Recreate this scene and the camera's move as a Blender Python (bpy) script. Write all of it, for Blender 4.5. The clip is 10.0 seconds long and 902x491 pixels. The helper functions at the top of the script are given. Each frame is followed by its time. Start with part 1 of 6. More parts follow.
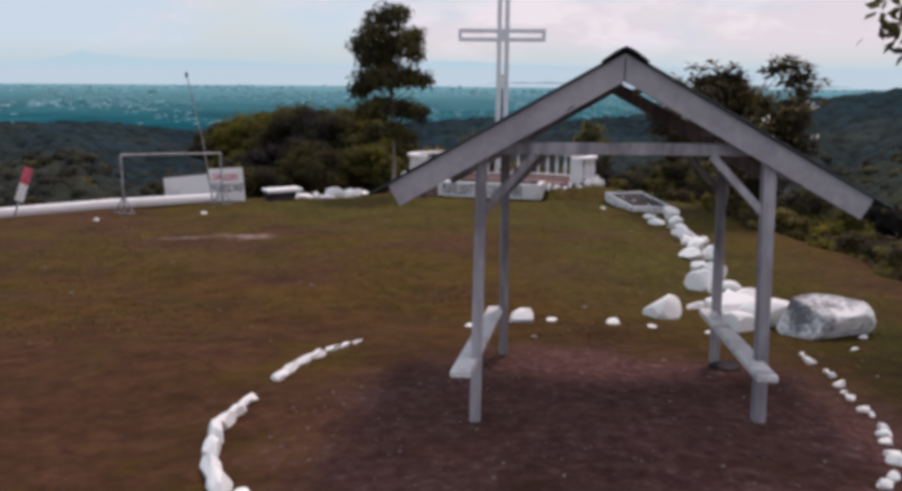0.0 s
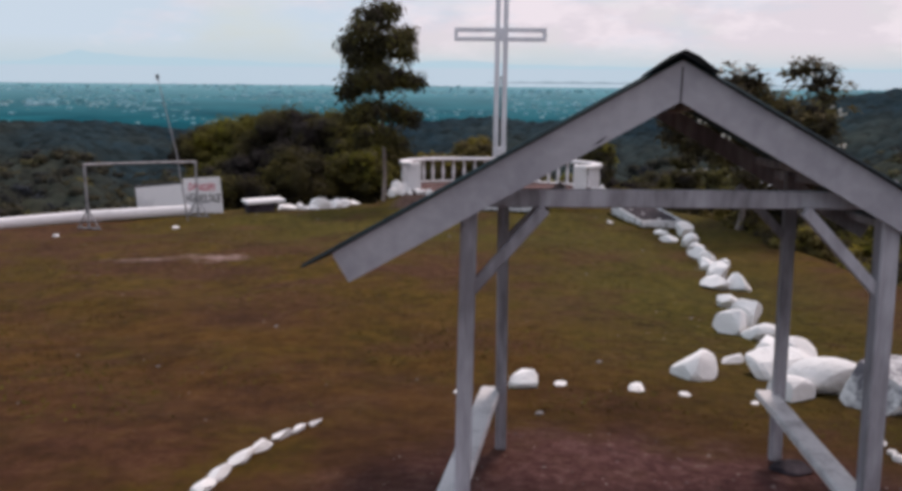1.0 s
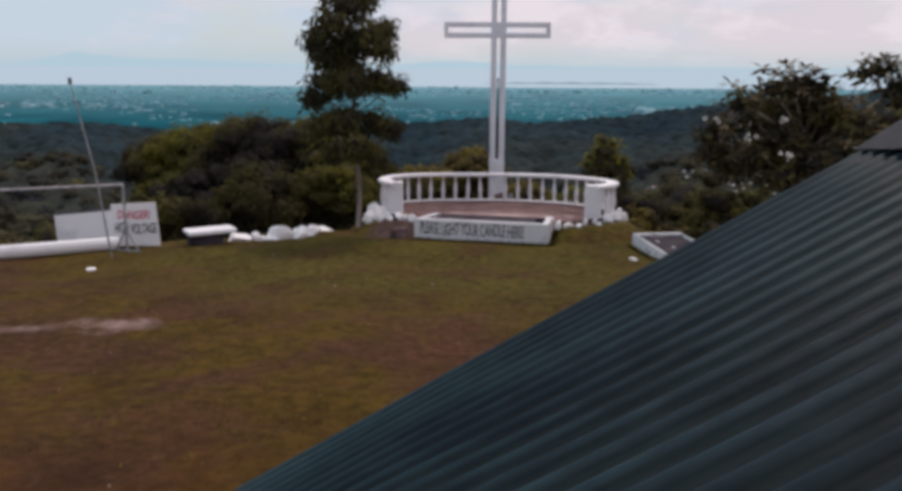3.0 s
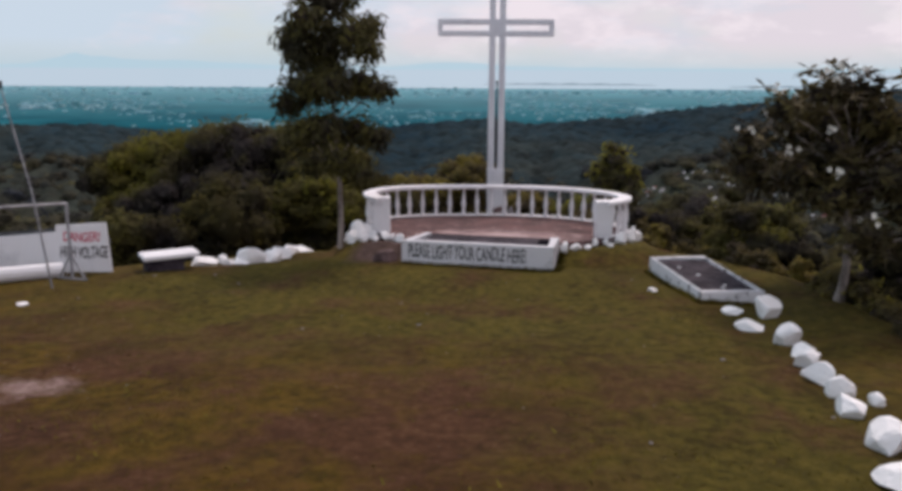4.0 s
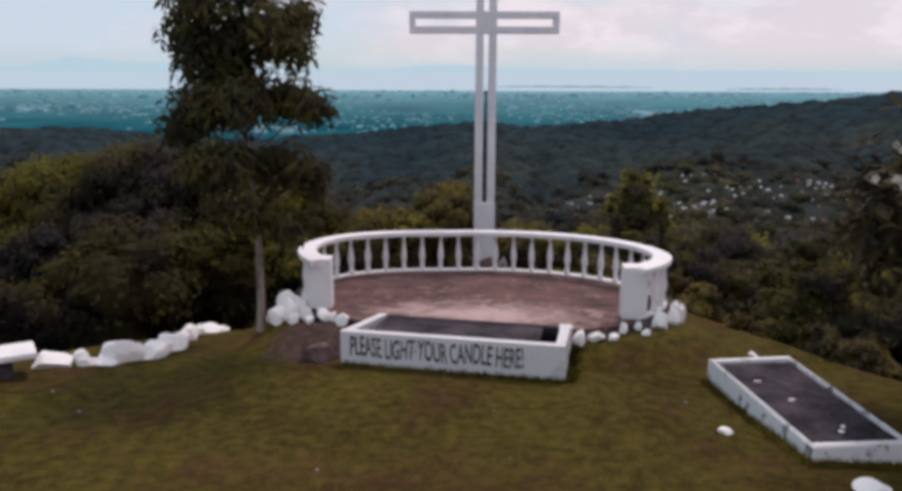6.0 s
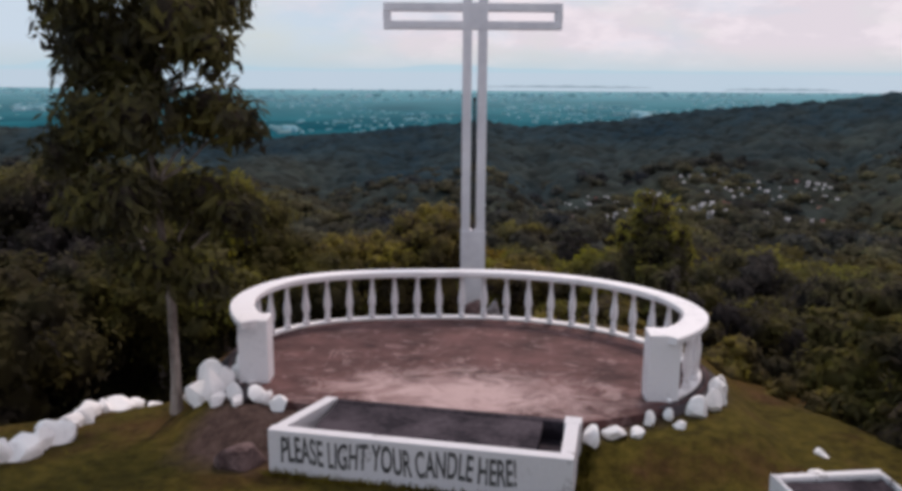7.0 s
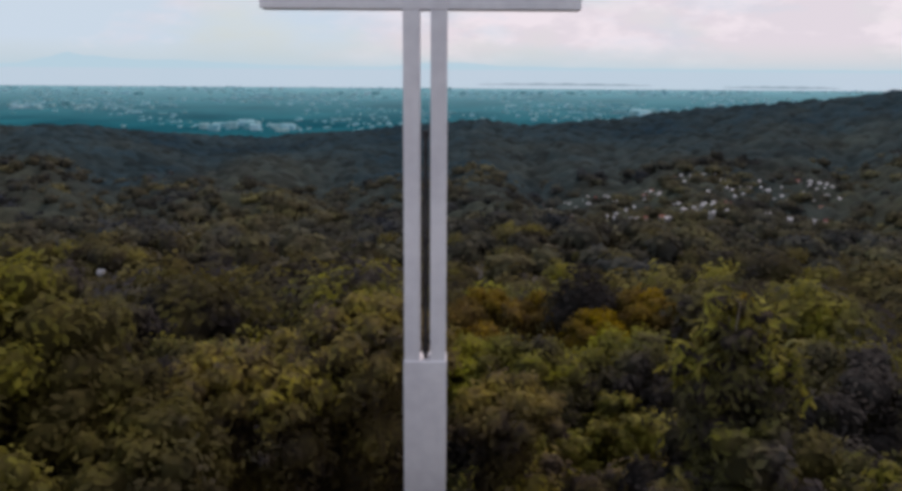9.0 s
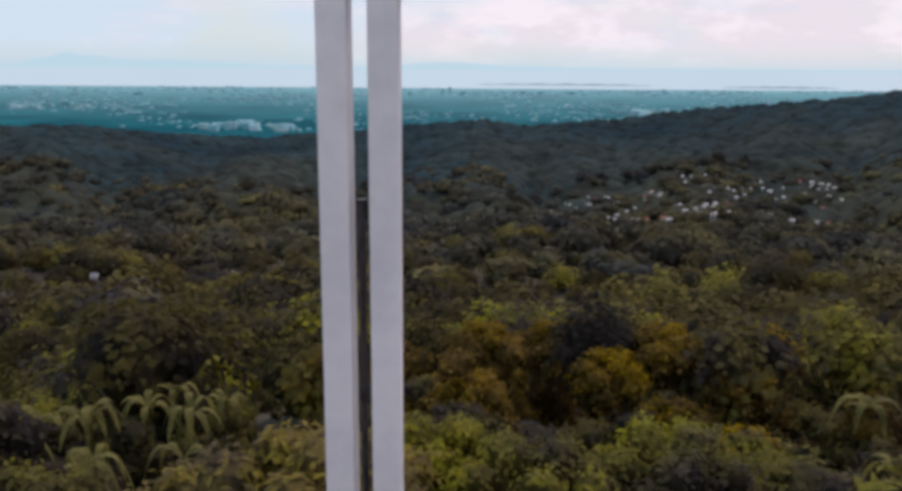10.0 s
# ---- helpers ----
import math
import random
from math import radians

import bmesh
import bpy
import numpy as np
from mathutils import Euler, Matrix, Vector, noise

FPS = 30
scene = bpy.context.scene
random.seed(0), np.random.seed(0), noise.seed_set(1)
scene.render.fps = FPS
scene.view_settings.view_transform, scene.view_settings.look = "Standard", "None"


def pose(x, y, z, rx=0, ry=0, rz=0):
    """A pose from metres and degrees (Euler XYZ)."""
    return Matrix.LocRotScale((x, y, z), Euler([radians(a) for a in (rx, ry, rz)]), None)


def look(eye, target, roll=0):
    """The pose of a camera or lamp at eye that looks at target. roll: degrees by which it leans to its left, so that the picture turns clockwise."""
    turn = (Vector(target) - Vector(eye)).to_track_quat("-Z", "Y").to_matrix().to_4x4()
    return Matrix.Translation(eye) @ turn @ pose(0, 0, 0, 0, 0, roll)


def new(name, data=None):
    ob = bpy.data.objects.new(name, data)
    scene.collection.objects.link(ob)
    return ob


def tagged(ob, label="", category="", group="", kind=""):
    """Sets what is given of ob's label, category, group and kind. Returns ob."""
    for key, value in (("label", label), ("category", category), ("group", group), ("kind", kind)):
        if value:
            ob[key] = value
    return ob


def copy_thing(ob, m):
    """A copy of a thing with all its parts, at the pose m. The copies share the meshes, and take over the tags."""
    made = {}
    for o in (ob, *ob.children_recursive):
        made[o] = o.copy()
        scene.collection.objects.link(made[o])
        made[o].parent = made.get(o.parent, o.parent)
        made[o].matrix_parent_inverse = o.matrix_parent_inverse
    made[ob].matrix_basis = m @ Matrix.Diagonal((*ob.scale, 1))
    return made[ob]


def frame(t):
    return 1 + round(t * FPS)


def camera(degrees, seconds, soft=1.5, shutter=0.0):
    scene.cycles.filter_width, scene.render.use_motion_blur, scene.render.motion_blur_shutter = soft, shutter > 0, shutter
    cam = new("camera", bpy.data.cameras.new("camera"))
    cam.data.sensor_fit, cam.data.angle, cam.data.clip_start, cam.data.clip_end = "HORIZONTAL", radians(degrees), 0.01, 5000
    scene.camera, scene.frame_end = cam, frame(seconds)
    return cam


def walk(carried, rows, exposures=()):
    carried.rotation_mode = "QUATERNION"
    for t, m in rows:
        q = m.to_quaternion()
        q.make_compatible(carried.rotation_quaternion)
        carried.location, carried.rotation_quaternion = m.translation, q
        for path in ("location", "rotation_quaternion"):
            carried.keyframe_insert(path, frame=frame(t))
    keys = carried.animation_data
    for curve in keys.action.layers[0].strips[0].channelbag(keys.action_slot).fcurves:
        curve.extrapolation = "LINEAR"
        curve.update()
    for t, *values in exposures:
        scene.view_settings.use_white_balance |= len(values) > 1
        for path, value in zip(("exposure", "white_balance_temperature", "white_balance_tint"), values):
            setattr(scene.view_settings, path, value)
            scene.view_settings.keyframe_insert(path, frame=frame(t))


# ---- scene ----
cam = camera(56.5, 10.0, soft=3.8)
PATH = [
    (0, (0.115, 0.149, 2.326), (0.073, 2.105, 1.909), 0.4),
    (0.5, (0.147, 1.051, 2.362), (0.109, 3.007, 1.946), 0.6),
    (1, (0.189, 1.995, 2.384), (0.151, 3.951, 1.966), 0.5),
    (1.5, (0.216, 2.967, 2.381), (0.181, 4.923, 1.963), 0.4),
    (2, (0.267, 3.972, 2.361), (0.233, 5.928, 1.944), 0.5),
    (2.5, (0.312, 5.10, 2.375), (0.278, 7.055, 1.958), 0.4),
    (4, (0.466, 8.55, 2.381), (0.433, 10.507, 1.967), 0.3),
    (4.5, (0.525, 9.925, 2.411), (0.494, 11.881, 1.997), 0.2),
    (5, (0.593, 11.228, 2.419), (0.565, 13.185, 2.008), 0.2),
    (6.5, (0.996, 15.808, 2.504), (0.971, 17.765, 2.096), 0.3),
    (7, (1.122, 17.379, 2.533), (1.1, 19.337, 2.124), 0.4),
    (7.5, (1.294, 19.143, 2.573), (1.271, 21.1, 2.162), 0.3),
    (8, (1.44, 20.888, 2.626), (1.419, 22.844, 2.213), 0.2),
    (8.5, (1.608, 22.766, 2.658), (1.589, 24.723, 2.244), 0.3),
    (9, (1.754, 24.628, 2.693), (1.734, 26.585, 2.279), 0.4),
    (9.5, (1.873, 26.95, 2.75), (1.853, 28.907, 2.336), 0.3),
    (10, (1.964, 28.87, 2.80), (1.944, 30.827, 2.386), 0.4),
]
walk(cam, [(t, look(eye, target, roll)) for t, eye, target, roll in PATH], exposures=[(0.0, 0.0, 6700, 23), (1.0, 0.0, 6700, 23), (2.0, -0.13, 6700, 23), (2.6, -0.12, 6700, 23), (4.0, 0.0, 6700, 23), (9.0, 0.0, 6700, 23), (10.0, 0.13, 6650, 23)])

# ---- world and sun ----
SUN_ELEVATION, SUN_AZIMUTH = radians(56), radians(18)
world = bpy.data.worlds.new("world")
scene.world = world
world.use_nodes = True
wn = world.node_tree
wn.nodes.clear()
w_out = wn.nodes.new("ShaderNodeOutputWorld")
w_bg = wn.nodes.new("ShaderNodeBackground")
w_sky = wn.nodes.new("ShaderNodeTexSky")
w_sky.sky_type = "NISHITA"
w_sky.sun_disc = False
w_sky.sun_elevation, w_sky.sun_rotation = SUN_ELEVATION, SUN_AZIMUTH
w_sky.air_density, w_sky.dust_density, w_sky.ozone_density = 1.0, 0.6, 1.5
w_gain = wn.nodes.new("ShaderNodeVectorMath")
w_gain.operation = "SCALE"
w_gain.inputs["Scale"].default_value = 0.12
w_coord = wn.nodes.new("ShaderNodeTexCoord")
w_map = wn.nodes.new("ShaderNodeMapping")
w_map.inputs["Scale"].default_value = (2.6, 2.6, 7.5)
w_noise = wn.nodes.new("ShaderNodeTexNoise")
w_noise.inputs["Scale"].default_value = 1.7
w_noise.inputs["Detail"].default_value = 7.0
w_noise.inputs["Roughness"].default_value = 0.55
w_ramp = wn.nodes.new("ShaderNodeValToRGB")
w_ramp.color_ramp.elements[0].position, w_ramp.color_ramp.elements[1].position = 0.26, 0.50
w_sep = wn.nodes.new("ShaderNodeSeparateXYZ")
w_low = wn.nodes.new("ShaderNodeMapRange")
w_low.inputs["From Min"].default_value, w_low.inputs["From Max"].default_value = -0.005, 0.03
w_low.inputs["To Min"].default_value, w_low.inputs["To Max"].default_value = 0.0, 1.0
w_mul = wn.nodes.new("ShaderNodeMath")
w_mul.operation = "MULTIPLY"
w_tone = wn.nodes.new("ShaderNodeMixRGB")
w_tone.inputs["Color1"].default_value = (0.68, 0.88, 0.98, 1)
w_tone.inputs["Color2"].default_value = (0.995, 0.99, 1.025, 1)
w_noise2 = wn.nodes.new("ShaderNodeTexNoise")
w_noise2.inputs["Scale"].default_value = 1.9
w_noise2.inputs["Detail"].default_value = 9.0
w_noise2.inputs["Roughness"].default_value = 0.6
w_noise3 = wn.nodes.new("ShaderNodeTexNoise")
w_noise3.inputs["Scale"].default_value, w_noise3.inputs["Detail"].default_value, w_noise3.inputs["Roughness"].default_value = 3.6, 10.0, 0.62
w_heap = wn.nodes.new("ShaderNodeValToRGB")
w_heap.color_ramp.elements[0].position, w_heap.color_ramp.elements[0].color = 0.46, (0.88, 0.885, 0.93, 1)
w_heap.color_ramp.elements[1].position, w_heap.color_ramp.elements[1].color = 0.56, (1.0, 0.995, 1.03, 1)
w_haze = wn.nodes.new("ShaderNodeMixRGB")
w_haze.inputs["Color1"].default_value = (0.56, 0.83, 0.93, 1)
w_hz = wn.nodes.new("ShaderNodeMapRange")
w_hz.inputs["From Min"].default_value, w_hz.inputs["From Max"].default_value = -0.01, 0.07
w_puff = wn.nodes.new("ShaderNodeMapRange")
w_puff.inputs["From Min"].default_value, w_puff.inputs["From Max"].default_value = 0.38, 0.60
w_side = wn.nodes.new("ShaderNodeMath")
w_side.operation = "MULTIPLY_ADD"
w_side.inputs[1].default_value = 0.38
w_mix = wn.nodes.new("ShaderNodeMixRGB")
for a, b in ((w_coord.outputs["Generated"], w_map.inputs["Vector"]), (w_map.outputs["Vector"], w_noise.inputs["Vector"]),
             (w_map.outputs["Vector"], w_noise2.inputs["Vector"]),
             (w_map.outputs["Vector"], w_noise3.inputs["Vector"]), (w_noise3.outputs["Fac"], w_heap.inputs["Fac"]), (w_heap.outputs["Color"], w_tone.inputs["Color2"]),
             (w_noise.outputs["Fac"], w_ramp.inputs["Fac"]), (w_coord.outputs["Generated"], w_sep.inputs["Vector"]),
             (w_sep.outputs["Z"], w_low.inputs["Value"]), (w_ramp.outputs["Color"], w_mul.inputs[0]), (w_low.outputs["Result"], w_mul.inputs[1]),
             (w_sep.outputs["X"], w_side.inputs[0]), (w_noise2.outputs["Fac"], w_side.inputs[2]), (w_side.outputs["Value"], w_puff.inputs["Value"]), (w_puff.outputs["Result"], w_tone.inputs["Fac"]), (w_sky.outputs["Color"], w_gain.inputs[0]),
             (w_sep.outputs["Z"], w_hz.inputs["Value"]), (w_hz.outputs["Result"], w_haze.inputs["Fac"]),
             (w_gain.outputs["Vector"], w_haze.inputs["Color2"]),
             (w_haze.outputs["Color"], w_mix.inputs["Color1"]), (w_tone.outputs["Color"], w_mix.inputs["Color2"]), (w_mul.outputs["Value"], w_mix.inputs["Fac"]),
             (w_mix.outputs["Color"], w_bg.inputs["Color"]), (w_bg.outputs["Background"], w_out.inputs["Surface"])):
    wn.links.new(a, b)
w_bg.inputs["Strength"].default_value = 0.80
sun = new("sun", bpy.data.lights.new("sun", "SUN"))
sun.data.energy, sun.data.angle, sun.data.color = 1.75, radians(11), (1.0, 0.90, 0.78)
sun_from = Vector((math.sin(SUN_AZIMUTH) * math.cos(SUN_ELEVATION), math.cos(SUN_AZIMUTH) * math.cos(SUN_ELEVATION), math.sin(SUN_ELEVATION)))
sun.matrix_world = look(sun_from * 60, (0, 0, 0))


# ---- materials ----
def material(name, dark, light, scale=4.0, rough=0.8, bump=0.2, detail=6.0, fine=8.0, metal=0.0, island=0.0, chance=0.0, spec=0.3, stretch=(1, 1, 1), low=0.35, high=0.65, relief=0.0, thin=0.0, crown=0.0):
    """Two colours by noise at two scales, with a fine relief; island or chance varies the value of single pieces."""
    m = bpy.data.materials.new(name)
    m.use_nodes = True
    t = m.node_tree
    b = t.nodes["Principled BSDF"]
    b.inputs["Roughness"].default_value, b.inputs["Metallic"].default_value = rough, metal
    b.inputs["Specular IOR Level"].default_value = spec
    co = t.nodes.new("ShaderNodeTexCoord")
    mp = t.nodes.new("ShaderNodeMapping")
    mp.inputs["Scale"].default_value = stretch
    t.links.new(t.nodes.new("ShaderNodeNewGeometry").outputs["Position"] if crown else co.outputs["Object"], mp.inputs["Vector"])
    n1, n2 = t.nodes.new("ShaderNodeTexNoise"), t.nodes.new("ShaderNodeTexNoise")
    for n, sc in ((n1, scale), (n2, scale * fine)):
        n.inputs["Scale"].default_value, n.inputs["Detail"].default_value = sc, detail
        t.links.new(mp.outputs["Vector"], n.inputs["Vector"])
    add = t.nodes.new("ShaderNodeMath")
    add.operation = "MULTIPLY_ADD"
    add.inputs[1].default_value = 0.35
    t.links.new(n2.outputs["Fac"], add.inputs[0])
    t.links.new(n1.outputs["Fac"], add.inputs[2])
    ramp = t.nodes.new("ShaderNodeValToRGB")
    e = ramp.color_ramp.elements
    e[0].position, e[1].position = low + 0.17, high + 0.17
    e[0].color, e[1].color = (*dark, 1), (*light, 1)
    t.links.new(add.outputs["Value"], ramp.inputs["Fac"])
    colour = ramp.outputs["Color"]
    if island or chance:
        hsv = t.nodes.new("ShaderNodeHueSaturation")
        rnd = t.nodes.new("ShaderNodeNewGeometry").outputs["Random Per Island"] if island else t.nodes.new("ShaderNodeObjectInfo").outputs["Random"]
        amount = island or chance
        for socket, lo, hi in (("Value", 1 - amount, 1 + amount), ("Hue", 0.5 - 0.05 * amount, 0.5 + 0.05 * amount)):
            r = t.nodes.new("ShaderNodeMapRange")
            r.inputs["To Min"].default_value, r.inputs["To Max"].default_value = lo, hi
            t.links.new(rnd, r.inputs["Value"])
            t.links.new(r.outputs["Result"], hsv.inputs[socket])
        t.links.new(colour, hsv.inputs["Color"])
        colour = hsv.outputs["Color"]
    if crown:
        at, hs = t.nodes.new("ShaderNodeAttribute"), t.nodes.new("ShaderNodeHueSaturation")
        at.attribute_name = "crown"
        for socket, lo, hi in (("Value", 1 - 0.8 * crown, 1 + 1.1 * crown), ("Hue", 0.5 - 0.02 * crown, 0.5 + 0.025 * crown), ("Saturation", 0.92, 1.18)):
            r = t.nodes.new("ShaderNodeMapRange")
            r.inputs["To Min"].default_value, r.inputs["To Max"].default_value = lo, hi
            t.links.new(at.outputs["Fac"], r.inputs["Value"])
            t.links.new(r.outputs["Result"], hs.inputs[socket])
        t.links.new(colour, hs.inputs["Color"])
        colour = hs.outputs["Color"]
    t.links.new(colour, b.inputs["Base Color"])
    if thin:
        tr, mx = t.nodes.new("ShaderNodeBsdfTranslucent"), t.nodes.new("ShaderNodeMixShader")
        mx.inputs["Fac"].default_value = thin
        t.links.new(colour, tr.inputs["Color"])
        t.links.new(b.outputs["BSDF"], mx.inputs[1])
        t.links.new(tr.outputs["BSDF"], mx.inputs[2])
        t.links.new(mx.outputs["Shader"], t.nodes["Material Output"].inputs["Surface"])
    if bump:
        bp = t.nodes.new("ShaderNodeBump")
        bp.inputs["Strength"].default_value, bp.inputs["Distance"].default_value = bump, 0.03
        if relief:
            n3 = t.nodes.new("ShaderNodeTexNoise")
            n3.inputs["Scale"].default_value, n3.inputs["Detail"].default_value, n3.inputs["Roughness"].default_value = 1.0 / relief, 5.0, 0.7
            t.links.new(mp.outputs["Vector"], n3.inputs["Vector"])
            t.links.new(n3.outputs["Fac"], bp.inputs["Height"])
            bp.inputs["Distance"].default_value = relief
        else:
            t.links.new(n2.outputs["Fac"], bp.inputs["Height"])
        t.links.new(bp.outputs["Normal"], b.inputs["Normal"])
    return m


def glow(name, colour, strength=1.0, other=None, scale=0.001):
    """Self-lit far distance with its haze put into the colour."""
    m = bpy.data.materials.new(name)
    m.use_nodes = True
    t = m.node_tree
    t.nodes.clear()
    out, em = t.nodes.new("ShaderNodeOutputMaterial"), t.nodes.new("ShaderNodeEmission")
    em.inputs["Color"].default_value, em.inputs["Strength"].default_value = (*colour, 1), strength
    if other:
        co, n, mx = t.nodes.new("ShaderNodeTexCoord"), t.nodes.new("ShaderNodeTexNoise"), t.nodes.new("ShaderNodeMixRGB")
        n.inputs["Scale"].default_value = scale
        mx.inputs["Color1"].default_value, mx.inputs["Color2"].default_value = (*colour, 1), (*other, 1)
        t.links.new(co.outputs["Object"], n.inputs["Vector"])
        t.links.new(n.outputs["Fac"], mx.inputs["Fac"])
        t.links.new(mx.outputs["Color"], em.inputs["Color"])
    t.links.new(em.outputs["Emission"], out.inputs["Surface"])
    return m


M_WHITE = material("white_paint", (0.60, 0.59, 0.62), (0.84, 0.82, 0.84), 2.5, 0.6, 0.12, low=0.15, high=0.45)
M_WORN = material("worn_white_paint", (0.17, 0.15, 0.15), (0.68, 0.67, 0.70), 2.4, 0.75, 0.3, detail=12.0, fine=10.0, low=0.20, high=0.37)
M_FLAKED = material("flaked_white_paint", (0.13, 0.115, 0.12), (0.76, 0.745, 0.77), 5.5, 0.8, 0.5, detail=12.0, low=0.33, high=0.43)
M_ROCK = material("whitewashed_rock", (0.58, 0.56, 0.57), (0.90, 0.88, 0.88), 3.0, 0.85, 0.3, chance=0.06, low=0.15, high=0.42)
M_BOULDER = material("half_whitewashed_boulder", (0.17, 0.16, 0.185), (0.78, 0.77, 0.78), 2.4, 0.9, 0.6, low=0.40, high=0.60)
M_GRAVEL = material("pale_gravel", (0.12, 0.075, 0.070), (0.36, 0.28, 0.26), 3.0, 0.9, 0.0, island=0.5)
M_STONE = material("bare_stone", (0.060, 0.034, 0.034), (0.19, 0.125, 0.12), 4.0, 0.9, 0.5)
M_CROSS = material("grey_white_enamel", (0.66, 0.65, 0.70), (0.80, 0.79, 0.83), 0.8, 0.5, 0.06)
M_BAR = material("dark_steel", (0.03, 0.03, 0.035), (0.08, 0.075, 0.08), 6.0, 0.5, 0.1, metal=0.6)
M_WOOD = material("weathered_white_timber", (0.19, 0.172, 0.19), (0.44, 0.42, 0.46), 3.0, 0.75, 0.25, stretch=(1, 1, 0.2))
M_FASCIA = material("grey_white_fascia", (0.31, 0.295, 0.33), (0.42, 0.40, 0.435), 2.2, 0.7, 0.12)
M_BENCH = material("white_bench_paint", (0.42, 0.40, 0.42), (0.78, 0.76, 0.78), 5.0, 0.7, 0.2, low=0.25, high=0.55)
M_ROOF = material("dark_green_roof_paint", (0.007, 0.019, 0.025), (0.027, 0.056, 0.064), 2.6, 0.55, 0.12, detail=10.0, spec=0.3, stretch=(0.5, 1, 0.5), low=0.34, high=0.66, crown=0.8)
M_CAP = material("dark_ridge_metal", (0.020, 0.026, 0.032), (0.055, 0.062, 0.070), 3.0, 0.55, 0.12, spec=0.3)
M_CONCRETE = material("grey_concrete", (0.15, 0.135, 0.14), (0.34, 0.31, 0.31), 3.0, 0.9, 0.3)
M_SKIRT = material("rough_grey_skirt", (0.055, 0.047, 0.054), (0.17, 0.145, 0.155), 2.5, 0.9, 0.6, detail=9.0)
M_SOOT = material("sooty_concrete", (0.018, 0.014, 0.020), (0.072, 0.058, 0.070), 2.2, 0.85, 0.3, detail=10.0, low=0.38, high=0.66, spec=0.15)
M_BLACK = material("black_lettering", (0.04, 0.042, 0.045), (0.13, 0.13, 0.13), 9.0, 0.8, 0.0)
M_RED = material("red_lettering", (0.55, 0.06, 0.10), (0.72, 0.16, 0.22), 5.0, 0.8, 0.0)
M_PIPE = material("grey_steel_pipe", (0.20, 0.20, 0.22), (0.42, 0.41, 0.43), 4.0, 0.5, 0.1)
M_BARK = material("pale_bark", (0.12, 0.092, 0.080), (0.36, 0.30, 0.27), 5.0, 0.9, 0.5, stretch=(1, 1, 0.25))
M_LEAF = material("tree_leaf", (0.034, 0.031, 0.022), (0.118, 0.104, 0.027), 1.3, 0.75, 0.0, island=0.16, low=0.36, high=0.74, spec=0.12, thin=0.30)
M_LEAF_YELLOW = material("yellow_green_leaf", (0.060, 0.056, 0.014), (0.29, 0.255, 0.045), 2.2, 0.75, 0.0, island=0.25, spec=0.15, low=0.36, high=0.68, thin=0.45)
# Shade between the leaves, put into the twigs' dark colour.
M_TWIG_SHADE = material("twigs_in_painted_shade", (0.022, 0.018, 0.018), (0.082, 0.066, 0.050), 8.0, 0.95, 0.0, fine=5.0, low=0.40, high=0.62, spec=0.02)
M_VINE = material("vine_leaf", (0.078, 0.062, 0.050), (0.255, 0.204, 0.058), 1.2, 0.8, 0.0, island=0.12, low=0.36, high=0.70, spec=0.08, thin=0.45, crown=0.45)
M_SHRUB = material("shrub_leaf", (0.046, 0.040, 0.039), (0.152, 0.135, 0.030), 0.40, 0.8, 0.0, island=0.10, low=0.40, high=0.74, fine=5.0, spec=0.08, thin=0.45, crown=0.64)
M_SLOPE = material("slope_leaf", (0.045, 0.040, 0.038), (0.198, 0.178, 0.034), 0.25, 0.8, 0.0, island=0.10, low=0.40, high=0.70, fine=6.0, spec=0.08, thin=0.45, crown=0.68)
M_SHRUB_GOLD = material("golden_shrub_leaf", (0.058, 0.040, 0.016), (0.210, 0.140, 0.026), 0.5, 0.8, 0.0, island=0.15, spec=0.12, thin=0.4, crown=0.40)
M_FRANGIPANI = material("frangipani_leaf", (0.036, 0.029, 0.021), (0.150, 0.118, 0.042), 1.0, 0.7, 0.0, island=0.22, low=0.36, high=0.74, spec=0.15, thin=0.28)
M_FLOWER = material("cream_flower", (0.72, 0.68, 0.60), (0.90, 0.87, 0.80), 6.0, 0.7, 0.0)
M_BANANA = material("banana_leaf", (0.070, 0.072, 0.022), (0.215, 0.200, 0.058), 1.5, 0.7, 0.1, island=0.3, spec=0.15, thin=0.4)
M_GRASS = material("grass_blade", (0.050, 0.040, 0.005), (0.13, 0.096, 0.014), 0.5, 0.85, 0.0, island=0.3, spec=0.1)
M_WOODS = material("woods_canopy", (0.040, 0.037, 0.040), (0.158, 0.134, 0.036), 0.035, 0.95, 0.0, island=0.10, fine=6.0, low=0.36, high=0.72, spec=0.05, thin=0.3, crown=0.60)
# Bluer than the near woods: valley haze in the base colour.
M_WOODS_MID = material("hazed_middle_woods_canopy", (0.036, 0.041, 0.049), (0.124, 0.110, 0.054), 0.012, 0.95, 0.0, island=0.10, fine=8.0, low=0.32, high=0.72, spec=0.05, thin=0.25, crown=0.48)
